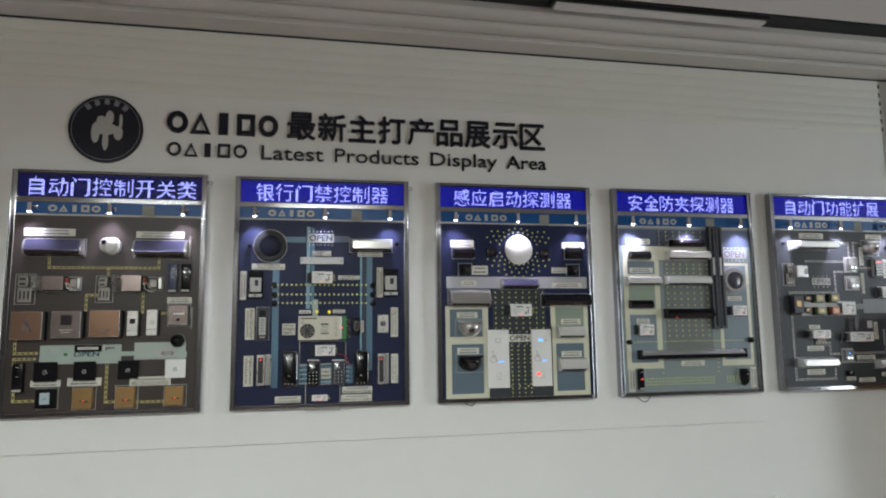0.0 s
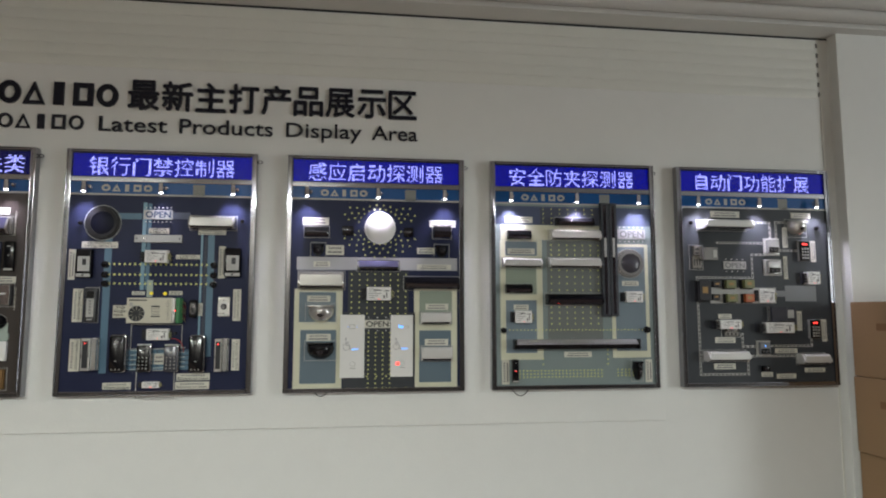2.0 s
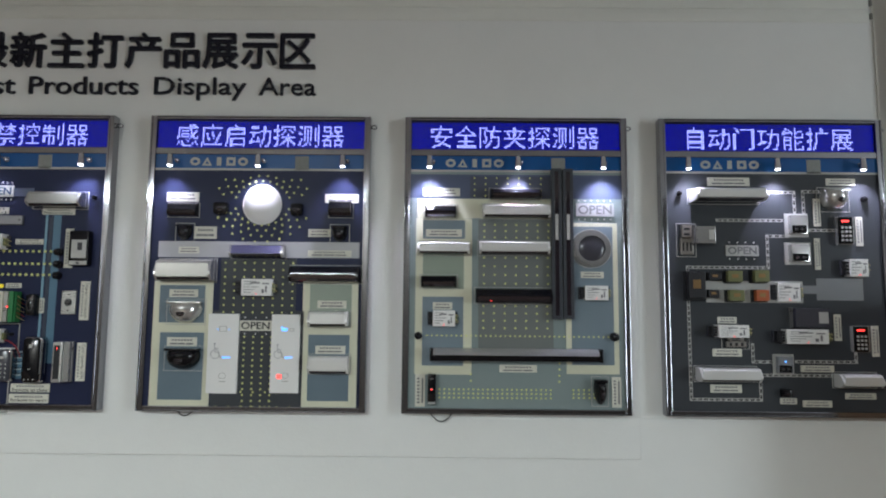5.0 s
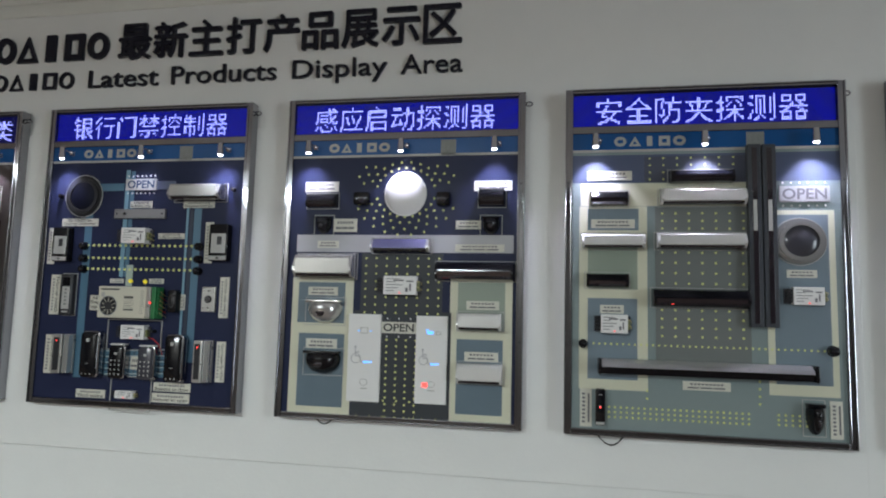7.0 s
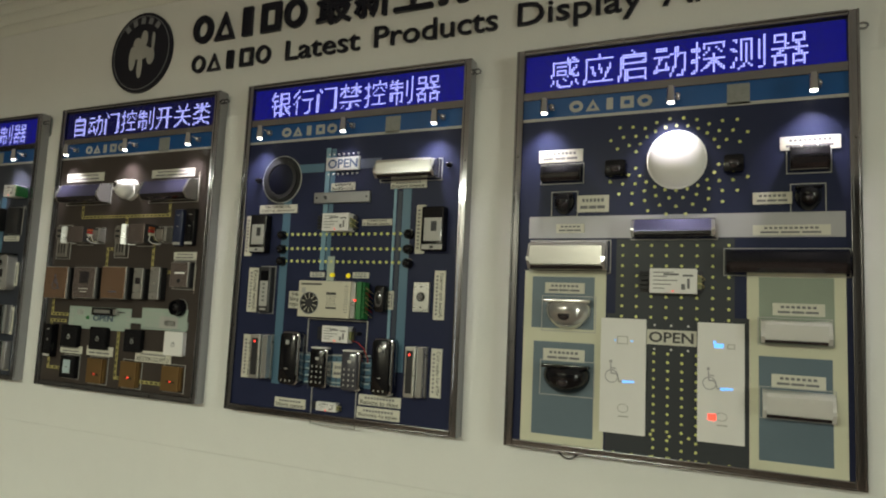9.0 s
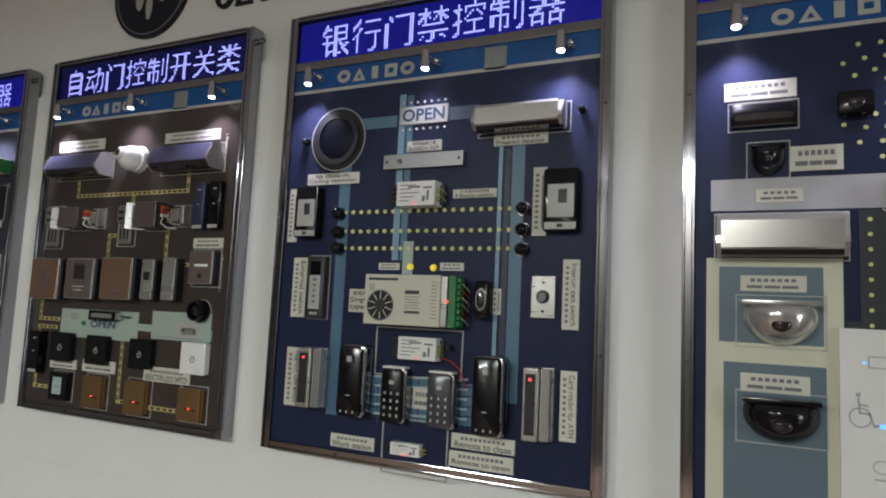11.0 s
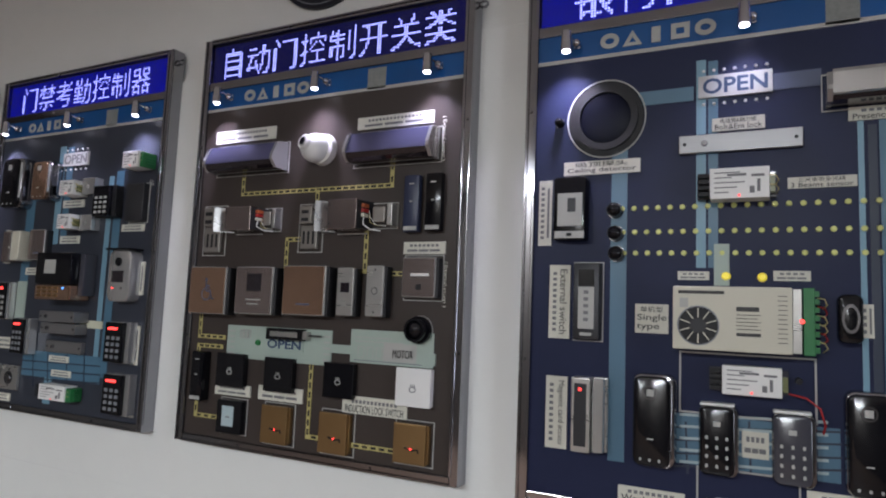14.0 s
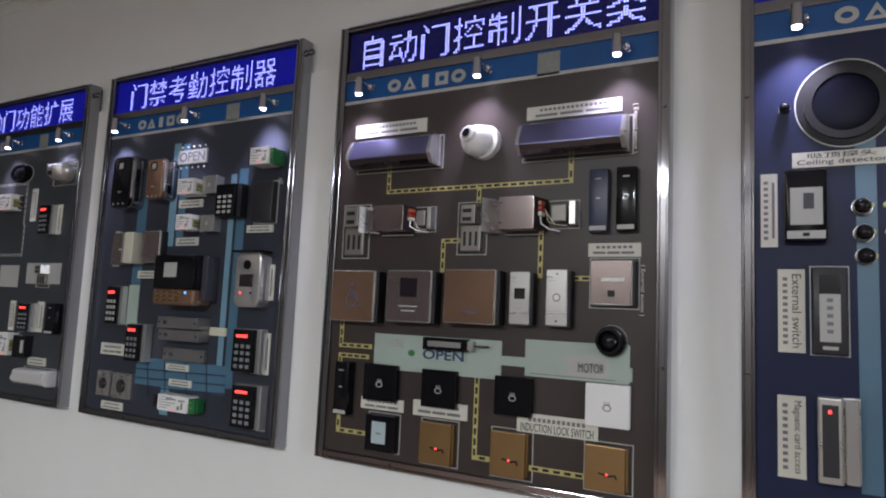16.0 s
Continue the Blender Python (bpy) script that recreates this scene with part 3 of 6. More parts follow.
def label(b, u0, v0, u1, v1, text="", upright=False, top=""):
    """A cream caption plate; where it cannot be read it carries plain bars."""
    y = SKIN - 0.0035
    plate = part("caption_plate", boxed(u0 / 100, u1 / 100, y, SKIN + 0.001, v0 / 100, v1 / 100, bevel=0.0006), CREAM, b, "cream caption plate")
    w, h = u1 - u0, v1 - v0
    bm = bmesh.new()
    if upright:
        cut = u0 + w * (0.52 if text else 0.25)
        n = max(4, int(h / 1.3))
        for i in range(n):
            v = v1 - h * (0.08 + 0.84 * (i + 0.5) / n)
            cuboid(bm, (u0 + w * 0.18) / 100, (u0 + w * (0.36 if text else 0.44)) / 100, y - 0.0004, y, (v - h * 0.22 / n) / 100, (v + h * 0.22 / n) / 100)
        if text:
            part("lettering", lettering(text, cut / 100, (v0 + h * 0.06) / 100, (u1 - w * 0.14) / 100, (v1 - h * 0.06) / 100, y, 0.0005, True), INK, plate)
        else:
            cuboid(bm, (u0 + w * 0.66) / 100, (u0 + w * 0.82) / 100, y - 0.0004, y, (v0 + h * 0.12) / 100, (v1 - h * 0.12) / 100)
    else:
        lift = 0.50 + 0.16 * text.count("\n")
        if top:
            part("lettering", lettering(top, (u0 + w * 0.16) / 100, (v0 + h * (lift + 0.06)) / 100, (u1 - w * 0.16) / 100, (v0 + h * 0.92) / 100, y, 0.0005, False, 0.008), INK, plate)
        n = 0 if top else max(4, int(w / 1.4))
        for i in range(n):
            u = u0 + w * (0.14 + 0.72 * (i + 0.5) / n)
            cuboid(bm, (u - w * 0.24 / n) / 100, (u + w * 0.24 / n) / 100, y - 0.0004, y, (v0 + h * 0.60) / 100, (v0 + h * 0.80) / 100)
        if text:
            part("lettering", lettering(text, (u0 + w * 0.05) / 100, (v0 + h * 0.08) / 100, (u1 - w * 0.05) / 100, (v0 + h * lift) / 100, y, 0.0005, False, 0.008), INK, plate)
        else:
            for i in range(3):
                u = u0 + w * (0.1 + 0.27 * i)
                cuboid(bm, u / 100, (u + w * 0.24) / 100, y - 0.0004, y, (v0 + h * 0.2) / 100, (v0 + h * 0.38) / 100)
    if bm.verts:
        tagged(part("print_bar", bm, GREY_INK, plate, "small dark print"), kind="stuff")


def open_sign(b, u0, v0, u1, v1, mat, ink, bulbs):
    plate = part("open_sign", boxed(u0 / 100, u1 / 100, SKIN - 0.005, SKIN + 0.001, v0 / 100, v1 / 100, bevel=0.0008), mat, b, "small sign reading OPEN")
    w, h = u1 - u0, v1 - v0
    part("lettering", lettering("OPEN", (u0 + w * 0.06) / 100, (v0 + h * 0.16) / 100, (u1 - w * 0.06) / 100, (v1 - h * 0.14) / 100, SKIN - 0.005, 0.0006, False, 0.022), ink, plate)
    for i in range(bulbs):
        for v in (v0 - 1.1, v1 + 1.1):
            u = u0 + w * (i + 0.5) / bulbs
            part("bulb", drummed(u / 100, v / 100, SKIN + 0.001, SKIN - 0.004, 0.0034, taper=0.55, seg=10), WHITE, plate, smooth=True)


def lamp_dot(b, u0, v0, u1, v1, mat):
    part("indicator", drummed((u0 + u1) / 200, (v0 + v1) / 200, SKIN + 0.001, SKIN - 0.006, (u1 - u0) / 200, (v1 - v0) / 200, taper=0.7, seg=16), mat, b, smooth=True)


# ---- devices fixed to a board (centimetres); each is a thing of its own ----
def device(name, b, u0, v0, u1, v1, label, category):
    base = tagged(new(name), label, category, "devices on the display boards")
    base.location = b.location + Vector(((u0 + u1) / 200, SKIN, (v0 + v1) / 200))
    return base, (u1 - u0) / 100, (v1 - v0) / 100


def rim(base, w, h, grow=0.006):
    """A pale printed outline behind a device."""
    bm = bmesh.new()
    x, z, t = w / 2 + grow, h / 2 + grow, 0.002
    for box in ((-x, x, z - t, z), (-x, x, -z, -z + t), (-x, -x + t, -z + t, z - t), (x - t, x, -z + t, z - t)):
        cuboid(bm, box[0], box[1], -0.0022, 0.0002, box[2], box[3])
    part("back_plate_edge", bm, PALE_GREY, base, "pale back plate edge")


def red_eye(base, x, y, z, r=0.0035, mat=None):
    part("indicator", drummed(x, z, y + 0.001, y - 0.0015, r, taper=0.7, seg=12), mat or RED_LIT, base, "lit indicator")


TINT = {"PEARL": "pearl silver", "BRONZE": "violet-reflecting grey", "MATTE_BLACK": "black", "SILVER": "silver", "GLOSS_BLACK": "gloss black", "GREY_GLOSS": "smoked grey", "PINKISH": "rose-grey steel", "COPPER": "copper-toned", "BRUSHED": "brushed steel", "WHITE": "white", "NAVY_GLOSS": "navy", "DARK_STEEL": "dark grey", "OLIVE": "olive", "ORANGE": "orange"}


def tint(mat):
    for key, value in TINT.items():
        if MATERIALS[key] == mat:
            return value
    return "grey"


MATERIALS = {"PEARL": PEARL, "BRONZE": BRONZE, "MATTE_BLACK": MATTE_BLACK, "SILVER": SILVER, "GLOSS_BLACK": GLOSS_BLACK, "GREY_GLOSS": GREY_GLOSS, "PINKISH": PINKISH, "COPPER": COPPER, "BRUSHED": BRUSHED, "WHITE": WHITE, "NAVY_GLOSS": NAVY_GLOSS, "DARK_STEEL": DARK_STEEL, "OLIVE": OLIVE, "ORANGE": ORANGE}


def bar_sensor(b, u0, v0, u1, v1, d, mat, lit=False):
    base, w, h = device("bar_sensor", b, u0, v0, u1, v1, tint(mat) + " bar-shaped door sensor on a display board", "sensor")
    d /= 100
    x, z, c = w / 2, h / 2, min(0.008, w * 0.06)
    if mat in (SILVER, PEARL):   # flat-fronted kind: the metal face covers all but a thin lens strip
        shell = [(0, z), (-d * 0.70, z * 0.97), (-d * 0.90, z * 0.86), (-d * 0.98, z * 0.60), (-d * 0.98, -z * 0.66), (-d * 0.90, -z * 0.74), (0, -z * 0.74)]
        glass = [(0, -z * 0.742), (-d * 0.84, -z * 0.742), (-d * 0.74, -z * 0.97), (0, -z)]
    elif mat == BRONZE:   # slanted mirror-like front, dark strip along the foot
        shell = [(0, z), (-d * 0.56, z * 0.97), (-d * 0.64, z * 0.88), (-d * 0.98, -z * 0.40), (-d * 0.98, -z * 0.48), (0, -z * 0.48)]
        glass = [(0, -z * 0.482), (-d * 0.95, -z * 0.482), (-d * 0.88, -z * 0.80), (-d * 0.70, -z * 0.98), (0, -z)]
    else:
        shell = [(0, z), (-d * 0.50, z * 0.96), (-d * 0.70, z * 0.80), (-d * 0.97, z * 0.10), (-d * 0.98, -z * 0.12), (0, -z * 0.12)]
        glass = [(0, -z * 0.122), (-d * 0.95, -z * 0.122), (-d * 0.90, -z * 0.60), (-d * 0.66, -z * 0.98), (0, -z)]
    part("shell", prism(bmesh.new(), shell, -x + c, x - c), VIOLET_MIRROR if mat == BRONZE else mat, base)
    part("lens_window", prism(bmesh.new(), glass, -x + c, x - c), WINDOW_DARK, base, "dark lens window")
    cap = [(0, z * 1.02), (-d * 0.52, z * 0.99), (-d * 0.72, z * 0.83), (-d * 1.0, -z * 0.16), (-d * 1.01, -z * 0.45), (-d * 0.7, -z * 1.01), (0, -z * 1.02)]
    for s in (-1, 1):
        part("end_cap", prism(bmesh.new(), cap, *sorted((s * x, s * (x - c)))), SILVER if mat == BRONZE else mat, base)
    rim(base, w, h)
    if lit:
        red_eye(base, -x * 0.6, -d * 0.8, -z * 0.7)


def dome_camera(b, u0, v0, u1, v1, d):
    base, w, h = device("dome_camera", b, u0, v0, u1, v1, "white dome security camera on a display board", "camera")
    r, d = h / 2, d / 145
    part("mount", drummed(0.006, 0, 0, -d * 0.34, r * 0.98, taper=0.92), WHITE, base, smooth=True)
    bm = bmesh.new()
    bmesh.ops.create_uvsphere(bm, u_segments=28, v_segments=18, radius=r * 0.88, matrix=Matrix.Translation((-0.004, -d * 0.44, 0)))
    part("ball", bm, WHITE, base, smooth=True)
    way = Matrix.Translation((-0.004, -d * 0.44, 0)) @ Matrix.Rotation(radians(-14), 4, "Z") @ Matrix.Rotation(radians(-14), 4, "X") @ Matrix.Rotation(radians(90), 4, "X")
    for name, r0, deep, mat in (("collar", 0.50, 0.80, WHITE), ("bezel", 0.36, 0.84, PALE_GREY), ("lens", 0.26, 0.88, GLOSS_BLACK)):
        bm = bmesh.new()
        bmesh.ops.create_cone(bm, cap_ends=True, segments=24, radius1=r * r0, radius2=r * r0 * 0.9, depth=r * 0.3, matrix=way @ Matrix.Translation((0, 0, r * deep)))
        part(name, bm, mat, base, smooth=True)


def strike(b, u0, v0, u1, v1, d, mat):
    base, w, h = device("strike_plate", b, u0, v0, u1, v1, "dark steel lock strike with upright slots", "strike plate")
    d /= 100
    part("upper_block", boxed(-w * 0.42, w * 0.30, -d * 2.2, 0, h * 0.08, h / 2, bevel=0.003), PEWTER, base)
    part("plate", boxed(-w / 2, w / 2, -d, 0, -h / 2, h * 0.07, bevel=0.004), PEWTER, base)
    for k in (-0.28, 0, 0.28):
        part("slot", boxed(w * k - w * 0.06, w * k + w * 0.06, -d - 0.0008, -d + 0.001, -h * 0.38, -h * 0.08, bevel=0.0003), MATTE_BLACK, base, "dark slot")
    for k in (0.18, 0.36):
        part("slot", boxed(-w * 0.3, w * 0.12, -d * 2.2 - 0.0008, -d * 2.2 + 0.001, h * k - h * 0.04, h * k + h * 0.04, bevel=0.0003), MATTE_BLACK, base, "dark slot")
    part("keeper", chamfered(w * 0.40, w * 0.60, -d * 2.6, 0, h * 0.08, h * 0.50), BRUSHED, base, "bright bent keeper")
    rim(base, w * 1.15, h, 0.008)


def lock_body(b, u0, v0, u1, v1, d, mat):
    base, w, h = device("electric_lock", b, u0, v0, u1, v1, tint(mat) + " electric lock case on a display board", "lock")
    d /= 100
    left, right = (-w * 0.20, w * 0.40) if mat == PINKISH else (-w * 0.44, w * 0.46)
    part("case", boxed(left, right, -d, 0, -h / 2, h / 2, bevel=0.0015), mat, base)
    part("face_plate", chamfered(-w / 2, -w * 0.28 if mat == PINKISH else left - 0.0004, -d * 0.9, 0, -h * 0.52, h * 0.52), BRUSHED, base, "brushed face plate")
    for z in (-0.3, 0.3):
        part("screw", drummed(left + w * 0.05, h * z, -d + 0.0005, -d - 0.001, 0.0022, seg=10), DARK_STEEL, base)
    if mat == PINKISH:
        part("terminal_bay", chamfered(right + 0.0003, right + w * 0.12, -d * 0.96, 0, -h * 0.46, h * 0.46), MATTE_BLACK, base, "black terminal bay")
        for k, colour in enumerate((ORANGE, WIRE_RED, OFF_WHITE)):
            z = h * (0.30 - 0.16 * k)
            part("terminal", boxed(right + w * 0.03, right + w * 0.09, -d * 0.72, -d * 0.3, z - h * 0.06, z + h * 0.06, bevel=0.0006), colour, base)
        part("wire", tube([(right + w * 0.06, -d * 0.6, -h * 0.1), (right + w * 0.10, -d * 0.8, -h * 0.34), (right + w * 0.22, -d * 0.7, -h * 0.50), (right + w * 0.34, -d * 0.3, -h * 0.52)], 0.0016, 6), WHITE, base, "white wire", smooth=True)
        part("frame_line", boxed(left - 0.002, right + 0.002, -0.003, 0, -h / 2 - 0.007, -h / 2 - 0.004), PALE_GREY, base)
    else:
        part("sticker", boxed(right - w * 0.3, right - w * 0.06, -d - 0.0006, -d, -h * 0.28, h * 0.30), PALE_GREY, base, "printed sticker")


def lock_coil(b, u0, v0, u1, v1, d):
    base, w, h = device("coil_lock", b, u0, v0, u1, v1, "open lock mechanism with coil and wires in a steel frame", "lock")
    d /= 100
    rim(base, w, h, 0.0)
    part("coil", boxed(-w * 0.25, w * 0.2, -d, 0, -h * 0.3, h * 0.3, bevel=0.003), PEWTER, base)
    part("end_plate", boxed(w * 0.28, w * 0.46, -d, 0, -h * 0.4, h * 0.4, bevel=0.001), BRUSHED, base)
    for k, mat in ((0, WHITE), (1, WIRE_CREAM)):
        part("wire", tube([(-w * 0.48, -d * 0.5, h * 0.2), (-w * 0.3, -d * 1.1, -h * (0.1 + 0.2 * k)), (-w * 0.1, -d * 1.0, -h * 0.4), (w * 0.2, -d * 0.6, -h * 0.42)], 0.0009, 5), mat, base)


def remote(b, u0, v0, u1, v1, d, mat, lit=False):
    base, w, h = device("slim_switch", b, u0, v0, u1, v1, tint(mat) + " slim upright switch on a display board", "switch")
    d /= 100
    part("body", boxed(-w / 2, w / 2, -d, 0, -h / 2, h / 2, bevel=min(0.005, w * 0.2)), mat, base, smooth=True)
    part("foot_strip", boxed(-w * 0.42, w * 0.42, -d - 0.0008, -d + 0.002, -h * 0.47, -h * 0.40), PALE_GREY, base, "pale foot strip")
    for z, half in ((0.33, 0.16), (0.02, 0.10)):
        part("logo_bar", boxed(-w * half, w * half, -d - 0.0012, -d, h * z, h * (z + 0.022)), PALE_GREY, base)
    if lit:
        red_eye(base, 0, -d, 0)


def wheelchair(base, x, z, y, r, mat):
    """The printed sign of a seated wheelchair, r the wheel's radius."""
    bm = ring(bmesh.new(), x, z, y + 0.0004, y - 0.0006, (r, r), (r * 0.86, r * 0.86), 24)
    drum(bm, x - r * 0.15, z + r * 2.2, y + 0.0004, y - 0.0006, r * 0.24, seg=12)
    for points in (((-0.15, 1.8), (-0.05, 0.45), (0.75, 0.40)), ((0.75, 0.40), (1.15, -0.75), (1.55, -0.65)), ((-0.1, 1.25), (0.6, 1.2))):
        for (a, b), (c, e) in zip(points, points[1:]):
            p, q = Vector((x + a * r, 0, z + b * r)), Vector((x + c * r, 0, z + e * r))
            n = (q - p).normalized() * r * 0.09
            side = Vector((-n.z, 0, n.x))
            bm.faces.new([bm.verts.new((v.x, y - 0.0007, v.z)) for v in (p - side - n, q - side + n, q + side + n, p + side - n)])
    part("pictogram", bm, mat, base, "wheelchair pictogram")


def push_plate(b, u0, v0, u1, v1, d, mat, mark):
    base, w, h = device("push_plate", b, u0, v0, u1, v1, tint(mat) + " push plate door switch on a display board", "switch")
    d /= 100
    part("back_box", boxed(-w / 2 - 0.002, w / 2 + 0.005, -d * 0.82, 0, -h / 2 - 0.002, h / 2 - 0.001, bevel=0.003), MATTE_BLACK, base, "black back box")
    part("chrome_edge", slabbed(-w / 2 - 0.0012, w * 0.485, -d + 0.0016, -d * 0.83, -h / 2 - 0.0012, h / 2 + 0.0012, 0.004, 0.0015), SILVER, base, "bright polished edge")
    part("plate", slabbed(-w / 2 + 0.001, w * 0.455, -d, -d + 0.0015, -h / 2 + 0.001, h / 2 - 0.001, 0.0035, 0.0008), mat, base)
    if mark == "window":
        s = min(w * 0.26, h * 0.2)
        part("window", boxed(-s, s, -d - 0.001, -d + 0.001, -h * 0.02, -h * 0.02 + s * 1.9, bevel=0.0005), WINDOW_DARK, base, "dark window")
        for k in range(2):
            part("print_bar", boxed(-w * (0.2 - 0.05 * k), w * (0.2 - 0.05 * k), -d - 0.0006, -d, -h * (0.2 + 0.09 * k) - 0.0015, -h * (0.2 + 0.09 * k) + 0.0015), PALE_GREY, base)
    elif mark == "wheelchair":
        wheelchair(base, -w * 0.02, -h * 0.08, -d, 0.017, NAVY_LIGHT)
    elif mark == "dimple":
        part("dimple", ring(bmesh.new(), 0, 0, -d + 0.0005, -d - 0.0008, (0.009, 0.009), (0.006, 0.006), 20), SILVER, base)
        for z in (-0.42, 0.42):
            part("screw", drummed(0, h * z, -d + 0.0005, -d - 0.0008, 0.0022, seg=10), DARK_STEEL, base)
    elif mark == "mark":
        part("print_bar", boxed(-w * 0.24, w * 0.3, -d - 0.0006, -d, h * 0.03, h * 0.10), WHITE, base)
        part("print_bar", boxed(-w * 0.08, w * 0.08, -d - 0.0006, -d, -h * 0.32, -h * 0.18), MATTE_BLACK, base)
        rim(base, w, h, 0.008)
    else:
        part("print_bar", boxed(-w * 0.16, w * 0.16, -d - 0.0006, -d, -h * 0.30, -h * 0.27), NAVY_LIGHT, base)


def disc_sensor(b, u0, v0, u1, v1, d, mat, centre):
    base, w, h = device("disc_sensor", b, u0, v0, u1, v1, tint(mat) + " round ceiling-type sensor on a display board", "sensor")
    d, x, z = d / 100, w / 2, h / 2
    if mat == WHITE:   # one smooth shallow cap with a faint seam
        bm = bmesh.new()
        bmesh.ops.create_uvsphere(bm, u_segments=48, v_segments=24, radius=1, matrix=Matrix.Diagonal((x * 0.97, d * 0.9, z * 0.97, 1)))
        part("cap", bm, WHITE, base, smooth=True)
        part("seam", ring(bmesh.new(), 0, 0, 0, -d * 0.2, (x, z), (x * 0.95, z * 0.95), 48), WHITE, base, smooth=True)
        return
    part("flange", ring(bmesh.new(), 0, 0, 0, -d * 0.35, (x, z), (x * 0.7, z * 0.7), 40), mat, base, smooth=True)
    part("bezel", ring(bmesh.new(), 0, 0, -d * 0.3, -d * 0.8, (x * 0.86, z * 0.86), (x * 0.68, z * 0.68), 40), mat, base, smooth=True)
    bm = bmesh.new()
    bmesh.ops.create_uvsphere(bm, u_segments=32, v_segments=16, radius=1, matrix=Matrix.Translation((0, -d * 0.3, 0)) @ Matrix.Diagonal((x * 0.76, d * 0.55, z * 0.76, 1)))
    part("dome", bm, centre, base, smooth=True)
    part("rim_line", ring(bmesh.new(), 0, 0, 0.0003, -0.0025, (x * 1.05, z * 1.05), (x * 1.02, z * 1.02), 40), PALE_GREY, base, "pale printed ring")


def eye_sensor(b, u0, v0, u1, v1, d):
    base, w, h = device("eye_sensor", b, u0, v0, u1, v1, "small black lens sensor on a display board", "sensor")
    d /= 100
    part("body", boxed(-w / 2, w / 2, -d, 0, -h / 2, h / 2, bevel=min(w, h) * 0.22), GLOSS_BLACK, base, smooth=True)
    part("lens", bowl(bmesh.new(), 0, -d * 0.95, 0, w * 0.25, 0.006, h * 0.3), WINDOW_DARK, base, smooth=True)


def bowl_sensor(b, u0, v0, u1, v1, d, mat):
    base, w, h = device("bowl_sensor", b, u0, v0, u1, v1, tint(mat) + " bowl-shaped motion sensor on a display board", "sensor")
    d /= 100
    part("shell", bowl(bmesh.new(), 0, 0, h * 0.12, w * 0.46, d, h * 0.62), mat, base, smooth=True)
    part("brow", boxed(-w * 0.46, w * 0.46, -d * 0.62, 0, h * 0.345, h * 0.46, bevel=0.003), mat, base, smooth=True)
    part("lens", bowl(bmesh.new(), 0, -d * 0.9, -h * 0.05, w * 0.12, d * 0.12, h * 0.16), WINDOW_DARK, base, smooth=True)
    rim(base, w, h)


def bolt_lock(b, u0, v0, u1, v1, d):
    base, w, h = device("bolt_lock", b, u0, v0, u1, v1, "black miniature bolt lock with a steel rod", "lock")
    d /= 100
    part("case", boxed(-w * 0.5, w * 0.18, -d, 0, -h / 2, h / 2, bevel=0.001), GLOSS_BLACK, base)
    part("inlay", boxed(-w * 0.42, w * 0.10, -d - 0.0008, -d, -h * 0.22, h * 0.22), BRUSHED, base)
    part("rod", boxed(w * 0.18, w * 0.5, -d * 0.7, -d * 0.4, -h * 0.08, h * 0.08, bevel=0.0005), STEEL, base)
    part("bracket", boxed(w * 0.2, w * 0.28, -d, 0, -h * 0.35, h * 0.35), BRUSHED, base)


def touch_switch(b, u0, v0, u1, v1, d, mat):
    base, w, h = device("touch_switch", b, u0, v0, u1, v1, tint(mat) + " square touchless wall switch on a display board", "switch")
    d /= 100
    part("back_plate", boxed(-w * 0.48, w * 0.48, -d * 0.45, 0, -h * 0.48, h * 0.48, bevel=0.001), mat, base)
    part("face", boxed(-w / 2, w / 2, -d, -d * 0.46, -h / 2, h / 2, bevel=0.0025), mat, base)
    ink = PALE_GREY if mat != WHITE else GREY_FILM
    part("pictogram", ring(bmesh.new(), 0, -h * 0.05, -d + 0.0004, -d - 0.0006, (w * 0.10, h * 0.08), (w * 0.07, h * 0.055), 16), ink, base, "small hand-wave ring mark")
    for k in (-1, 0, 1):
        part("pictogram", boxed(k * w * 0.05 - 0.0008, k * w * 0.05 + 0.0008, -d - 0.0006, -d, 0, h * 0.09), ink, base)


def screen_switch(b, u0, v0, u1, v1, d):
    base, w, h = device("screen_switch", b, u0, v0, u1, v1, "black wall switch with a pale blue glass centre", "switch")
    d /= 100
    part("frame", boxed(-w / 2, w / 2, -d, 0, -h / 2, h / 2, bevel=0.003), GLOSS_BLACK, base)
    part("glass", boxed(-w * 0.27, w * 0.2, -d - 0.001, -d + 0.001, -h * 0.28, h * 0.32, bevel=0.0004), PALE_BLUE, base, "pale blue glass")
    part("print_bar", boxed(-w * 0.12, w * 0.06, -d - 0.0014, -d, -h * 0.02, h * 0.02), GREY_INK, base)
    rim(base, w, h, 0.004)


def gesture_switch(b, u0, v0, u1, v1, d):
    base, w, h = device("gesture_switch", b, u0, v0, u1, v1, "antique gold wall switch with a red lit eye", "switch")
    d /= 100
    part("body", boxed(-w * 0.47, w * 0.47, -d * 0.55, 0, -h * 0.47, h * 0.47, bevel=0.001), GOLD, base)
    part("face", boxed(-w / 2, w / 2 - 0.006, -d, -d * 0.56, -h / 2, h / 2, bevel=0.002), GOLD, base)
    part("slot", tube([(-w * 0.16, -d, -h * 0.10), (w * 0.06, -d, -h * 0.15), (w * 0.22, -d, -h * 0.12), (w * 0.24, -d, -h * 0.2)], 0.0022, 6), MATTE_BLACK, base, "dark curved mark")
    red_eye(base, w * 0.02, -d - 0.0018, -h * 0.12, 0.0024)
    rim(base, w, h, 0.006)


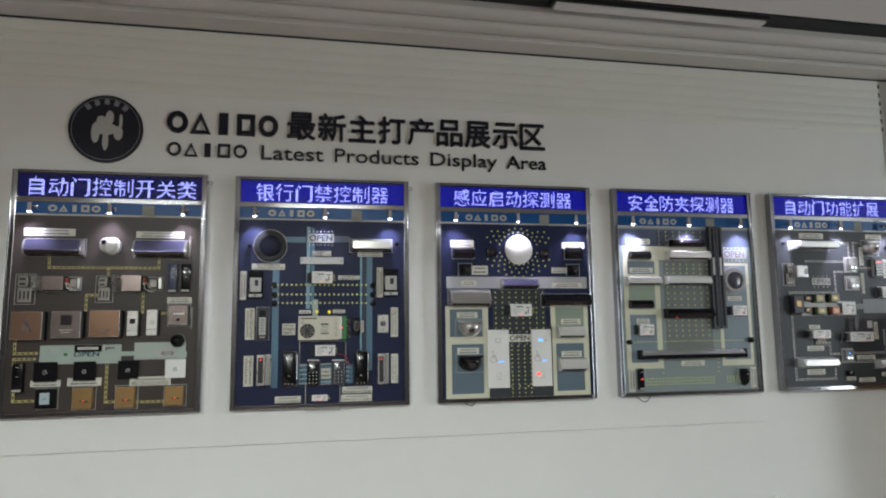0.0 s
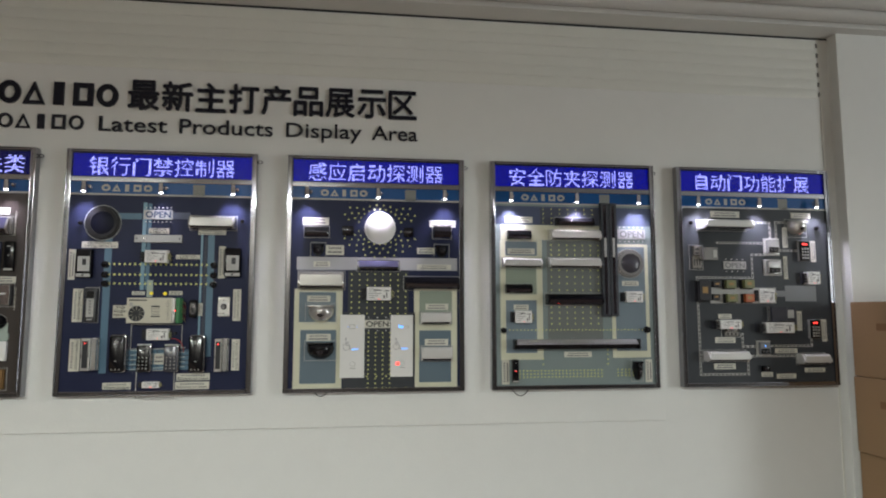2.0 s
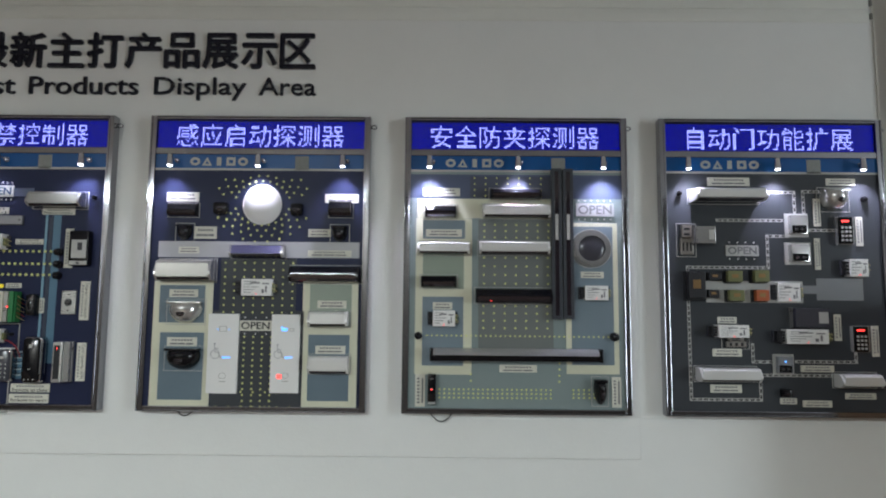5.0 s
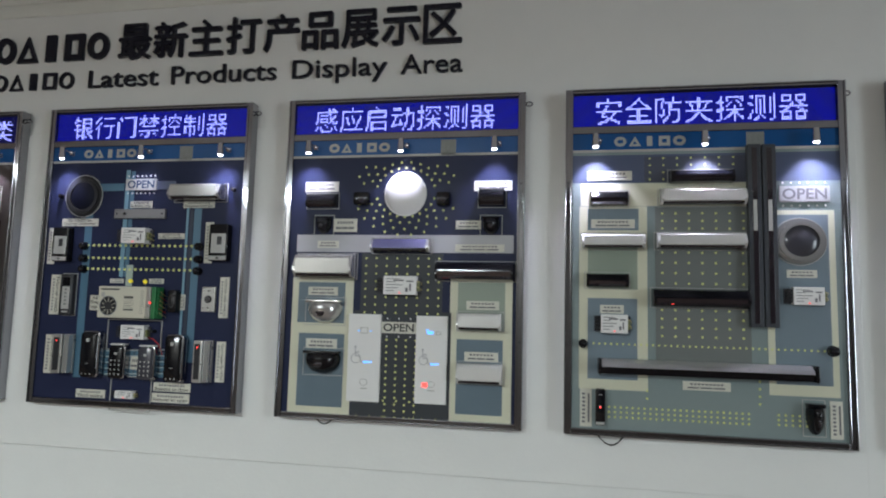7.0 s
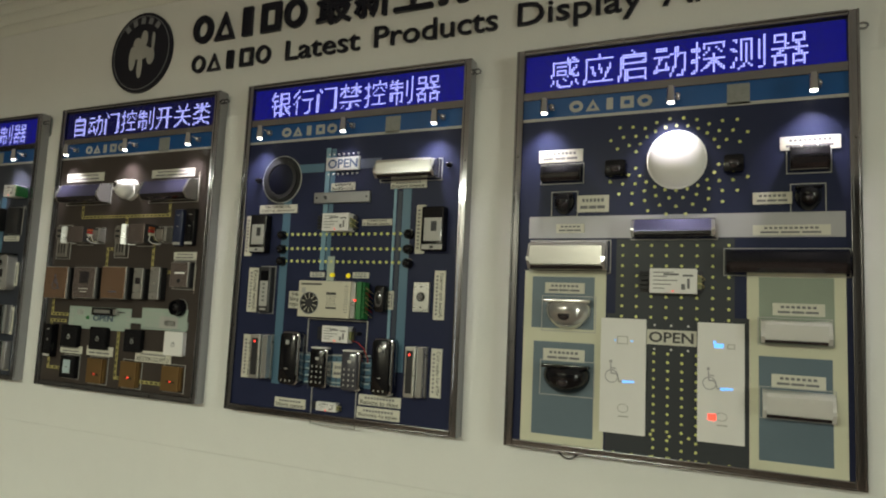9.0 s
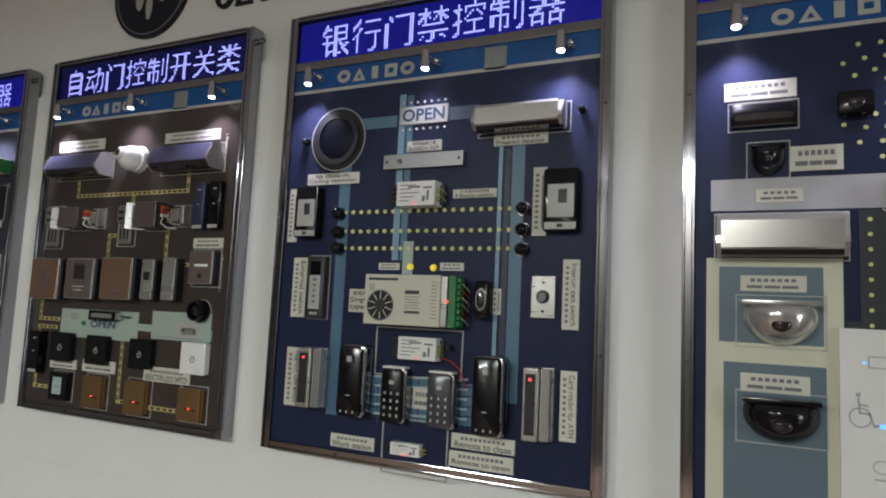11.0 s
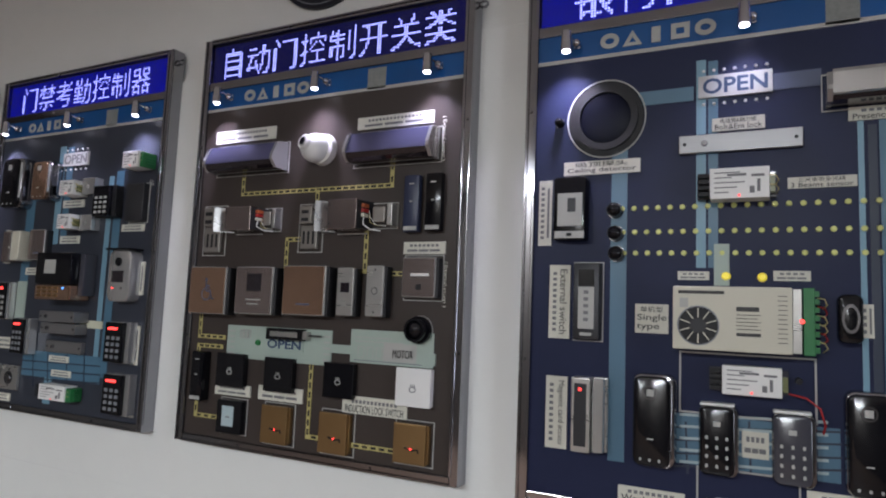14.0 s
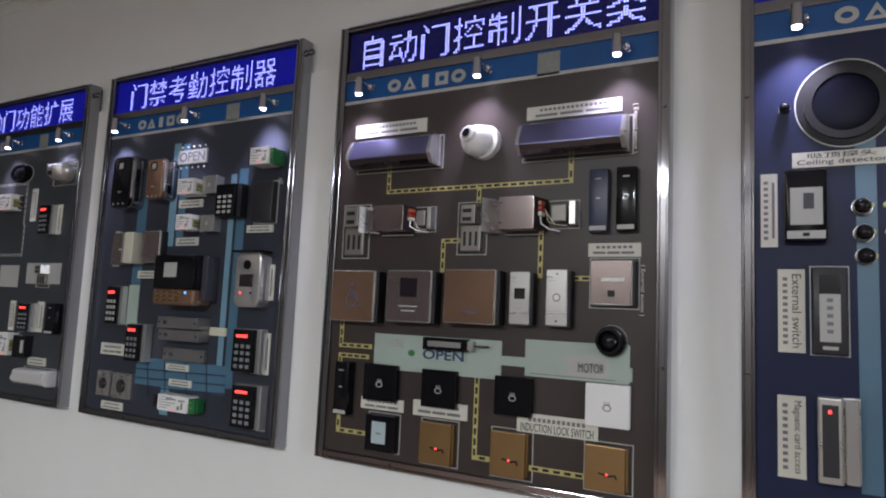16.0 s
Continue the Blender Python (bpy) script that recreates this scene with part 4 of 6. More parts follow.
def beam_knob(b, u0, v0, u1, v1, d):
    base, w, h = device("beam_sensor", b, u0, v0, u1, v1, "small black round beam sensor with a chrome ring", "sensor")
    d, r = d / 100, (w + h) / 4
    part("collar", ring(bmesh.new(), 0, 0, 0, -d * 0.08, (r, r), (r * 0.88, r * 0.88), 24), STEEL, base, "chrome collar", smooth=True)
    part("body", drummed(0, 0, 0, -d * 0.6, r * 0.92, taper=0.97), GLOSS_BLACK, base, smooth=True)
    bm = bmesh.new()
    bmesh.ops.create_uvsphere(bm, u_segments=20, v_segments=12, radius=1, matrix=Matrix.Translation((0, -d * 0.58, 0)) @ Matrix.Diagonal((r * 0.82, d * 0.4, r * 0.82, 1)))
    part("lens", bm, GLOSS_BLACK, base, smooth=True)


def steel_strip(b, u0, v0, u1, v1, d):
    base, w, h = device("magnetic_lock", b, u0, v0, u1, v1, "brushed steel magnetic lock strip with screw holes", "lock")
    d /= 100
    part("bar", boxed(-w / 2, w / 2, -d, 0, -h / 2, h / 2, bevel=0.0015), DULL_STEEL, base)
    for x in (-0.45, 0.45):
        part("hole", drummed(w * x, 0, -d + 0.0005, -d - 0.0006, 0.0035, seg=12), MATTE_BLACK, base)
    part("bolt", drummed(-w * 0.28, 0, -d, -d - 0.006, 0.006, taper=0.8, seg=14), STEEL, base, smooth=True)


def relay_module(b, u0, v0, u1, v1, d, green=False, lead=False):
    base, w, h = device("control_module", b, u0, v0, u1, v1, "white control module with printed label and terminals", "module")
    d /= 100
    part("case", boxed(-w * 0.32, w * 0.42, -d, 0, -h / 2, h / 2, bevel=0.0015), WHITE, base)
    part("base_plate", boxed(-w / 2, w / 2, -d * 0.3, 0, -h * 0.42, h * 0.42, bevel=0.001), GREY_GLOSS, base)
    for k in range(4):
        z = h * (0.3 - 0.2 * k)
        part("terminal", boxed(-w * 0.48, -w * 0.33, -d * 0.85, -d * 0.3, z - h * 0.07, z + h * 0.07, bevel=0.0006), MATTE_BLACK, base)
    part("socket", boxed(w * 0.425, w * 0.49, -d * 0.8, -d * 0.3, -h * 0.3, h * 0.2, bevel=0.0006), OLIVE, base)
    if green:
        block = part("terminal_block", boxed(w * 0.43, w * 0.56, -d * 0.9, 0, -h * 0.48, h * 0.40, bevel=0.0008), GREEN, base, "green terminal block")
        for k in range(5):
            z = h * (0.30 - 0.16 * k)
            part("terminal", boxed(w * 0.561, w * 0.60, -d * 0.7, -d * 0.2, z - h * 0.05, z + h * 0.05), GREEN, block)
    if lead:
        part("knob", drummed(w * 0.62, h * 0.1, 0, -d * 0.8, 0.006, taper=0.85, seg=16), MATTE_BLACK, base, "black knob", smooth=True)
        part("lead", tube([(w * 0.5, -d * 0.5, -h * 0.35), (w * 0.70, -d * 0.9, -h * 0.42), (w * 0.86, -d * 0.8, -h * 0.75), (w * 0.92, -d * 0.4, -h * 1.3), (w * 0.90, -d * 0.1, -h * 1.6)], 0.0016, 6), WIRE_RED, base, "red wire", smooth=True)
    else:
        for k, mat in ((0, WIRE_CREAM), (1, WIRE_CREAM)):
            z = h * (0.24 - 0.3 * k)
            part("wire", tube([(w * 0.40, -d * 0.7, z), (w * 0.49, -d * 0.98, z - h * 0.04), (w * 0.53, -d * 0.6, z - h * 0.14), (w * 0.50, 0, z - h * 0.2)], 0.0011, 5), mat, base, smooth=True)
    bm = bmesh.new()
    cuboid(bm, -w * 0.10, w * 0.14, -d - 0.0005, -d, h * 0.22, h * 0.30)
    cuboid(bm, w * 0.20, w * 0.36, -d - 0.0005, -d, h * 0.18, h * 0.26)
    cuboid(bm, w * 0.18, w * 0.24, -d - 0.0005, -d, -h * 0.34, -h * 0.12)
    for k in range(5):
        z = h * (0.34 - 0.16 * k)
        cuboid(bm, -w * 0.26, -w * 0.26 + w * (0.32, 0.22, 0.38, 0.28, 0.18)[k], -d - 0.0005, -d, z - h * 0.018, z + h * 0.018)
    cuboid(bm, w * 0.27, w * 0.31, -d - 0.0005, -d, -h * 0.3, h * 0.1)
    tagged(part("print_bar", bm, GREY_INK, base, "small dark print"), kind="stuff")
    red_eye(base, w * 0.05, -d, -h * 0.40, 0.0024)


def card_reader(b, u0, v0, u1, v1, d):
    base, w, h = device("card_reader", b, u0, v0, u1, v1, "gloss black card reader with a grey face", "card reader")
    d /= 100
    part("body", slabbed(-w / 2, w / 2, -d, 0, -h / 2, h / 2, 0.006, 0.004), GLOSS_BLACK, base, smooth=True)
    part("face", boxed(-w * 0.36, w * 0.40, -d - 0.001, -d + 0.001, -h * 0.28, h * 0.24, bevel=0.0005), PALE_GREY, base, "pale printed face")
    part("card_mark", boxed(-w * 0.05, w * 0.2, -d - 0.0016, -d, -h * 0.06, h * 0.16), DARK_STEEL, base)
    part("foot_strip", boxed(-w * 0.44, w * 0.46, -d - 0.001, -d + 0.001, -h * 0.47, -h * 0.36, bevel=0.0005), PALE_GREY, base, "pale foot strip")
    part("arrow", prism(bmesh.new(), [(-d - 0.0016, -h * 0.44), (-d - 0.0016, -h * 0.39), (-d, -h * 0.39), (-d, -h * 0.44)], -w * 0.07, w * 0.09), MATTE_BLACK, base)


def power_supply(b, u0, v0, u1, v1, d):
    base, w, h = device("power_supply", b, u0, v0, u1, v1, "cream controller box with fan grille and green terminals", "power supply")
    d /= 100
    x1 = w * 0.30
    part("case", boxed(-w / 2, x1, -d, 0, -h / 2, h / 2, bevel=0.002), OFF_WHITE, base)
    part("side_wall", boxed(x1 + 0.0003, x1 + w * 0.06, -d * 0.9, 0, -h * 0.48, h * 0.48, bevel=0.001), BRUSHED, base, "steel side wall")
    block = part("terminal_block", boxed(w * 0.37, w * 0.44, -d * 0.85, 0, -h * 0.5, h * 0.5, bevel=0.001), GREEN, base, "green terminal block")
    for k in range(8):
        z = h * (0.42 - 0.12 * k)
        part("terminal", boxed(w * 0.441, w * 0.47, -d * 0.7, -d * 0.3, z - h * 0.04, z + h * 0.04), GREEN, block)
    fan = (-w * 0.32, -h * 0.12)
    r = h * 0.30
    part("fan", drummed(*fan, -d + 0.0005, -d - 0.0010, r, seg=32), MATTE_BLACK, base, "black fan opening")
    part("fan_hub", drummed(*fan, -d - 0.0008, -d - 0.0018, r * 0.40, seg=24), DARK_STEEL, base, "dark grey fan hub")
    part("fan_ring", ring(bmesh.new(), *fan, -d - 0.0008, -d - 0.0014, (r * 1.04, r * 1.04), (r * 0.97, r * 0.97), 32), GREY_FILM, base)
    for k in range(10):
        bm = boxed(-r * 0.028, r * 0.028, -d - 0.0014, -d + 0.0005, r * 0.42, r * 0.92)
        bmesh.ops.rotate(bm, verts=bm.verts, cent=(0, 0, 0), matrix=Matrix.Rotation(2 * math.pi * k / 10, 3, "Y"))
        bmesh.ops.translate(bm, verts=bm.verts, vec=(fan[0], 0, fan[1]))
        part("fan_spoke", bm, OFF_WHITE, base)
    bm = bmesh.new()
    cuboid(bm, -w * 0.46, -w * 0.14, -d - 0.0006, -d, h * 0.38, h * 0.43)
    cuboid(bm, -w * 0.06, w * 0.09, -d - 0.0006, -d, h * 0.12, h * 0.19)
    cuboid(bm, -w * 0.06, w * 0.10, -d - 0.0006, -d, -h * 0.26, -h * 0.21)
    for k in range(5):
        cuboid(bm, -w * 0.06, w * (0.10 - 0.02 * (k % 2)), -d - 0.0006, -d, h * (0.06 - 0.055 * k), h * (0.066 - 0.055 * k) + 0.0006)
    for k in range(11):
        cuboid(bm, w * 0.21, w * 0.27, -d - 0.0006, -d, h * (0.36 - 0.07 * k), h * (0.36 - 0.07 * k) + 0.0012)
    tagged(part("print_bar", bm, INK, base, "small dark print"), kind="stuff")
    part("sticker", boxed(-w * 0.45, -w * 0.39, -d - 0.0006, -d, h * 0.16, h * 0.31), PALE_GREY, base)
    red_eye(base, w * 0.36, -d * 0.9, 0, 0.004)
    for k in range(6):
        z = h * (0.36 - 0.13 * k)
        part("wire", tube([(w * 0.46, -d * 0.5, z), (w * 0.50, -d * 0.75, z - h * 0.02), (w * 0.52, -d * 0.5, z - h * 0.1), (w * 0.50, 0, z - h * 0.16)], 0.0011, 5), (WIRE_CREAM, WIRE_RED, WIRE_CREAM)[k % 3], base, smooth=True)


def buckle(b, u0, v0, u1, v1, d):
    base, w, h = device("remote_fob", b, u0, v0, u1, v1, "gloss black remote fob with a chrome loop", "remote")
    d /= 100
    part("body", slabbed(-w / 2, w / 2, -d, 0, -h / 2, h / 2, w * 0.3, 0.005), GLOSS_BLACK, base, smooth=True)
    part("loop", ring(bmesh.new(), 0, 0, -d + 0.001, -d - 0.002, (w * 0.36, h * 0.30), (w * 0.26, h * 0.23), 24), STEEL, base, smooth=True)


def exit_switch(b, u0, v0, u1, v1, d):
    base, w, h = device("exit_switch", b, u0, v0, u1, v1, "brushed steel exit button plate", "switch")
    d /= 100
    part("plate", boxed(-w / 2, w / 2, -d, 0, -h / 2, h / 2, bevel=0.0015), BRUSHED, base)
    part("button", drummed(0, 0, -d, -d - 0.005, min(w, h) * 0.2, taper=0.85), STEEL, base, smooth=True)
    part("bezel", ring(bmesh.new(), 0, 0, -d + 0.0005, -d - 0.002, (min(w, h) * 0.27,) * 2, (min(w, h) * 0.21,) * 2, 24), DARK_STEEL, base)
    for z in (-0.34, 0.34):
        part("screw_hole", drummed(0, h * z, -d + 0.0005, -d - 0.0006, 0.003, seg=12), MATTE_BLACK, base)


def slab_lock(b, u0, v0, u1, v1, d, mat, keys=False):
    base, w, h = device("smart_lock", b, u0, v0, u1, v1, tint(mat) + " slab-shaped smart lock with chrome edge", "smart lock")
    d /= 100
    part("chrome_shell", slabbed(-w / 2, w / 2, -d * 0.8, 0, -h / 2, h / 2, w * 0.22, 0.004), STEEL, base, "chrome shell", smooth=True)
    part("face", slabbed(-w * 0.47, w * 0.40, -d, -d * 0.5, -h * 0.485, h * 0.475, w * 0.19, 0.005), mat, base, smooth=True)
    if keys:
        part("top_edge", boxed(-w * 0.46, w * 0.40, -d * 0.9, -d * 0.1, h * 0.48, h * 0.52, bevel=0.002), WHITE, base, "white top edge")
        part("mark", boxed(-w * 0.12, w * 0.06, -d - 0.0005, -d + 0.001, h * 0.20, h * 0.27), PALE_GREY, base)
        for k in range(12):
            x, z = -w * 0.28 + (k % 3) * w * 0.25, h * (0.04 - 0.13 * (k // 3))
            part("key", boxed(x - 0.0022, x + 0.0022, -d - 0.0005, -d + 0.001, z - 0.003, z + 0.003), PALE_GREY, base)
    else:
        part("side_strip", chamfered(w * 0.41, w * 0.505, -d * 0.92, -d * 0.35, -h * 0.30, h * 0.40), SILVER, base, "bright side strip")
        r = w * 0.17
        part("lens_ring", ring(bmesh.new(), -w * 0.06, h * 0.30, -d + 0.001, -d - 0.002, (r, r), (r * 0.78, r * 0.78), 24), STEEL, base, smooth=True)
        part("lens", boxed(-w * 0.06 - r * 0.5, -w * 0.06 + r * 0.5, -d - 0.001, -d, h * 0.30 - r * 0.5, h * 0.30 + r * 0.5, bevel=0.0005), PALE_GREY, base)
        for k in range(3):
            x = -w * 0.28 + k * w * 0.22
            part("key", boxed(x - 0.002, x + 0.002, -d - 0.0005, -d + 0.001, -h * 0.43, -h * 0.40), PALE_GREY, base)
        part("mark", boxed(-w * 0.13, w * 0.02, -d - 0.0005, -d + 0.001, -h * 0.20, -h * 0.185), PALE_GREY, base)


def swipe_reader(b, u0, v0, u1, v1, d):
    base, w, h = device("swipe_reader", b, u0, v0, u1, v1, "silver magnetic swipe reader with a red light", "card reader")
    d /= 100
    part("channel", boxed(-w / 2, w * 0.08, -d, 0, -h / 2, h / 2, bevel=0.003), BRUSHED, base)
    part("window", boxed(-w * 0.40, -w * 0.02, -d - 0.0008, -d + 0.001, -h * 0.42, h * 0.42, bevel=0.0004), DARK_STEEL, base, "dark window")
    part("guide", boxed(w * 0.13, w * 0.46, -d * 0.8, 0, -h * 0.49, h * 0.49, bevel=0.002), SILVER, base)
    part("back_plate", boxed(w * 0.081, w / 2, -d * 0.2, 0, -h / 2, h / 2), BRUSHED, base)
    red_eye(base, -w * 0.22, -d - 0.0008, h * 0.34, 0.0035)


def touch_panel(b, u0, v0, u1, v1, d, alarm):
    base, w, h = device("wall_touchpad", b, u0, v0, u1, v1, "white upright touch panel with small lit symbols", "touch panel")
    d /= 100
    part("plate", boxed(-w / 2, w / 2, -d, 0, -h / 2, h / 2, bevel=0.001), WHITE, base)
    for k in range(3):
        x = w * (0.00 + 0.09 * k)
        part("symbol_blue", boxed(x, x + w * 0.075, -d - 0.0008, -d, -h * (0.062 - 0.004 * k), -h * 0.040), BLUE_ICON, base, "lit blue symbol")
    if alarm:
        part("symbol_blue", boxed(-w * 0.14, w * 0.06, -d - 0.0008, -d, h * 0.290, h * 0.325), BLUE_ICON, base, "lit blue symbol")
        part("symbol_blue", boxed(-w * 0.16, -w * 0.10, -d - 0.0008, -d, h * 0.328, h * 0.345), BLUE_ICON, base, "lit blue symbol")
    else:
        for x in (-0.20, 0.17):
            part("symbol_blue", boxed(w * x, w * (x + 0.045), -d - 0.0008, -d, h * 0.300, h * 0.310), BLUE_ICON, base, "lit blue symbol")
    part("symbol_box", hollow(-w * 0.13, w * 0.11, -d - 0.0006, -d, h * 0.275, h * 0.345, w * 0.018) if not alarm else hollow(w * 0.14, w * 0.30, -d - 0.0006, -d, h * 0.285, h * 0.325, w * 0.018), PALE_GREY, base)
    part("symbol_ring", ring(bmesh.new(), w * 0.02, -h * 0.28, -d + 0.0003, -d - 0.0007, (w * 0.12, w * 0.10), (w * 0.105, w * 0.085), 20), PALE_GREY, base)
    part("symbol_bar", boxed(-w * 0.08, w * 0.14, -d - 0.0006, -d, -h * 0.355, -h * 0.345), PALE_GREY, base)
    wheelchair(base, -w * 0.24, -h * 0.01, -d, w * 0.15, LAVENDER)
    if alarm:
        part("symbol_red", boxed(-w * 0.27, -w * 0.10, -d - 0.0009, -d, -h * 0.315, -h * 0.262, bevel=0.0003), RED_LIT, base, "lit red alarm symbol")


def keypad(b, u0, v0, u1, v1, d, keys=None, lit=True):
    base, w, h = device("keypad_reader", b, u0, v0, u1, v1, "black keypad reader with pale keys and red light", "keypad")
    d /= 100
    part("chrome_shell", boxed(-w / 2, w / 2, -d * 0.7, 0, -h / 2, h / 2, bevel=0.003), SILVER if lit else MATTE_BLACK, base)
    part("face", boxed(-w * 0.48, w * 0.34, -d, -d * 0.4, -h * 0.48, h * 0.48, bevel=0.003), GLOSS_BLACK, base)
    for k in range(12):
        x, z = -w * 0.30 + (k % 3) * w * 0.23, h * (0.10 - 0.15 * (k // 3))
        part("key", boxed(x - w * 0.07, x + w * 0.07, -d - 0.001, -d + 0.001, z - h * 0.04, z + h * 0.04, bevel=0.0004), keys or GREY_FILM, base)
    if not lit:
        return
    part("indicator", boxed(-w * 0.34, w * 0.10, -d - 0.001, -d + 0.001, h * 0.30, h * 0.36), RED_LIT, base, "lit red indicator")


def plain_reader(b, u0, v0, u1, v1, d):
    base, w, h = device("card_reader", b, u0, v0, u1, v1, "plain black card reader plate beside pale wave marks", "card reader")
    d /= 100
    part("body", slabbed(-w / 2, w / 2, -d, 0, -h / 2, h / 2, 0.004, 0.002), DARK_STEEL, base, smooth=True)
    rim(base, w, h, 0.004)
    for k in range(3):
        r = 0.006 + 0.005 * k
        part("wave_mark", tube([(w * 0.5 + r * math.cos(a), -0.001, h * 0.46 + r * math.sin(a)) for a in (radians(-10 + 20 * i) for i in range(6))], 0.0009, 5), PALE_GREY, base, "pale wave mark")


def rim_lock(b, u0, v0, u1, v1, d):
    base, w, h = device("rim_lock", b, u0, v0, u1, v1, "brown metal rim lock with a cream bolt case", "lock")
    d /= 100
    part("plate", slabbed(-w / 2, w * 0.16, -d * 0.55, 0, -h / 2, h / 2, 0.003, 0.002), PINKISH, base)
    part("edge", boxed(-w * 0.52, -w * 0.42, -d * 0.35, 0, -h * 0.54, h * 0.56, bevel=0.001), CREAM, base, "cream edge strip")
    part("bolt_case", slabbed(w * 0.17, w * 0.5, -d, 0, -h * 0.46, h * 0.48, 0.003, 0.003), OFF_WHITE, base, "cream bolt case")
    part("bright_edge", boxed(w * 0.10, w * 0.165, -d, -d * 0.3, -h * 0.46, h * 0.46, bevel=0.001), SILVER, base, "bright metal edge")
    part("keyhole", boxed(-w * 0.22, -w * 0.10, -d * 0.55 - 0.0008, -d * 0.55, -h * 0.04, 0, bevel=0.0003), PALE_GREY, base)


def window_sensor(b, u0, v0, u1, v1, d, lit=False):
    base, w, h = device("window_sensor", b, u0, v0, u1, v1, "pale grey square sensor with a dark lens window", "sensor")
    d /= 100
    part("back_plate", boxed(-w / 2, w / 2, -d * 0.2, 0, -h / 2, h / 2, bevel=0.0008), PALE_GREY, base)
    part("case", slabbed(-w * 0.36, w * 0.36, -d, 0, -h * 0.40, h * 0.40, 0.003, 0.002), GREY_FILM if lit else SILVER, base, smooth=True)
    part("lens_window", slabbed(-w * 0.30, w * 0.30, -d - 0.0015, -d + 0.001, -h * 0.36, -h * 0.02, 0.003, 0.001), GLOSS_BLACK, base, "dark lens window")
    for x in (-0.13, 0.13):
        part("lens", drummed(w * x, -h * 0.19, -d - 0.001, -d - 0.003, min(w, h) * 0.08, taper=0.8, seg=14), STEEL, base, smooth=True)
    if lit:
        red_eye(base, 0, -d - 0.001, h * 0.16, 0.0035, BLUE_ICON)


def slot_switch(b, u0, v0, u1, v1, d):
    base, w, h = device("slot_switch", b, u0, v0, u1, v1, "dark upright switch frame with a pale printed insert", "switch")
    d /= 100
    part("frame", slabbed(-w / 2, w / 2, -d, 0, -h / 2, h / 2, 0.003, 0.002), DARK_STEEL, base, smooth=True)
    part("window", boxed(-w * 0.30, w * 0.30, -d - 0.0006, -d + 0.001, h * 0.20, h * 0.42), GLOSS_BLACK, base, "dark window")
    plate = part("insert", boxed(-w * 0.30, w * 0.30, -d - 0.0012, -d + 0.001, -h * 0.36, h * 0.19, bevel=0.0003), PALE_GREY, base, "pale printed insert")
    for k in range(5):
        z = h * (0.12 - 0.09 * k)
        part("print_bar", boxed(-w * 0.09, w * 0.09, -d - 0.0016, -d - 0.0010, z - h * 0.022, z + h * 0.022), GREY_INK, plate)
    part("foot_mark", boxed(-w * 0.22, w * 0.22, -d - 0.0006, -d + 0.001, -h * 0.45, -h * 0.41), PALE_GREY, base)
    rim(base, w, h, 0.004)


def bio_terminal(b, u0, v0, u1, v1, d):
    base, w, h = device("attendance_terminal", b, u0, v0, u1, v1, "black and brown attendance terminal with keypad", "terminal")
    d /= 100
    part("body", boxed(-w / 2, w * 0.38, -d, 0, -h * 0.18, h / 2, bevel=0.008), GLOSS_BLACK, base, smooth=True)
    part("key_deck", boxed(-w / 2, w * 0.38, -d * 0.95, 0, -h / 2, -h * 0.185, bevel=0.006), COPPER, base, "copper-toned key deck")
    part("side_cover", boxed(w * 0.385, w / 2, -d * 0.6, 0, -h * 0.4, h * 0.48, bevel=0.004), GREY_GLOSS, base)
    part("screen", boxed(-w * 0.26, w * 0.02, -d - 0.001, -d + 0.001, h * 0.05, h * 0.34), PALE_GREY, base, "pale screen")
    for k in range(12):
        x, z = -w * 0.42 + (k % 4) * w * 0.14, -h * (0.25 + 0.08 * (k // 4))
        part("key", boxed(x, x + w * 0.1, -d * 0.95 - 0.0015, -d * 0.95 + 0.001, z - h * 0.025, z + h * 0.025), GOLD, base)
    red_eye(base, w * 0.22, -d * 0.95 - 0.001, -h * 0.25, 0.004, BLUE_ICON)


def door_phone(b, u0, v0, u1, v1, d):
    base, w, h = device("door_phone", b, u0, v0, u1, v1, "silver outdoor door phone with lens, screen and rain hood", "door phone")
    d /= 100
    part("body", slabbed(-w / 2, w / 2, -d, 0, -h / 2, h / 2, w * 0.26, 0.006), SILVER, base, smooth=True)
    part("hood", boxed(-w * 0.52, w * 0.52, -d * 1.3, 0, h * 0.48, h * 0.52, bevel=0.002), GLOSS_BLACK, base)
    part("lens", drummed(0, h * 0.26, -d + 0.001, -d - 0.004, w * 0.13, seg=20), GLOSS_BLACK, base, smooth=True)
    part("screen", boxed(-w * 0.28, w * 0.24, -d - 0.001, -d + 0.001, -h * 0.13, h * 0.09, bevel=0.0004), WINDOW_DARK, base)
    red_eye(base, -w * 0.22, -d, -h * 0.24, 0.0035)
    part("button", drummed(w * 0.18, -h * 0.24, -d + 0.001, -d - 0.002, 0.004, seg=12), DARK_STEEL, base)


def light_curtain(b, u0, v0, u1, v1, d):
    base, w, h = device("light_curtain", b, u0, v0, u1, v1, "tall black light curtain strip", "light curtain")
    d /= 100
    part("profile", boxed(-w / 2, w / 2, -d, 0, -h / 2, h / 2, bevel=0.002), CURTAIN_BLACK, base)
    part("lens_strip", boxed(-w * 0.2, w * 0.2, -d - 0.0008, -d + 0.001, -h * 0.48, h * 0.48, bevel=0.0003), WINDOW_DARK, base, "glossy lens strip")
    part("sticker", boxed(-w * 0.16, w * 0.14, -d - 0.0014, -d, h * 0.02, h * 0.19), PALE_GREY, base, "pale sticker")


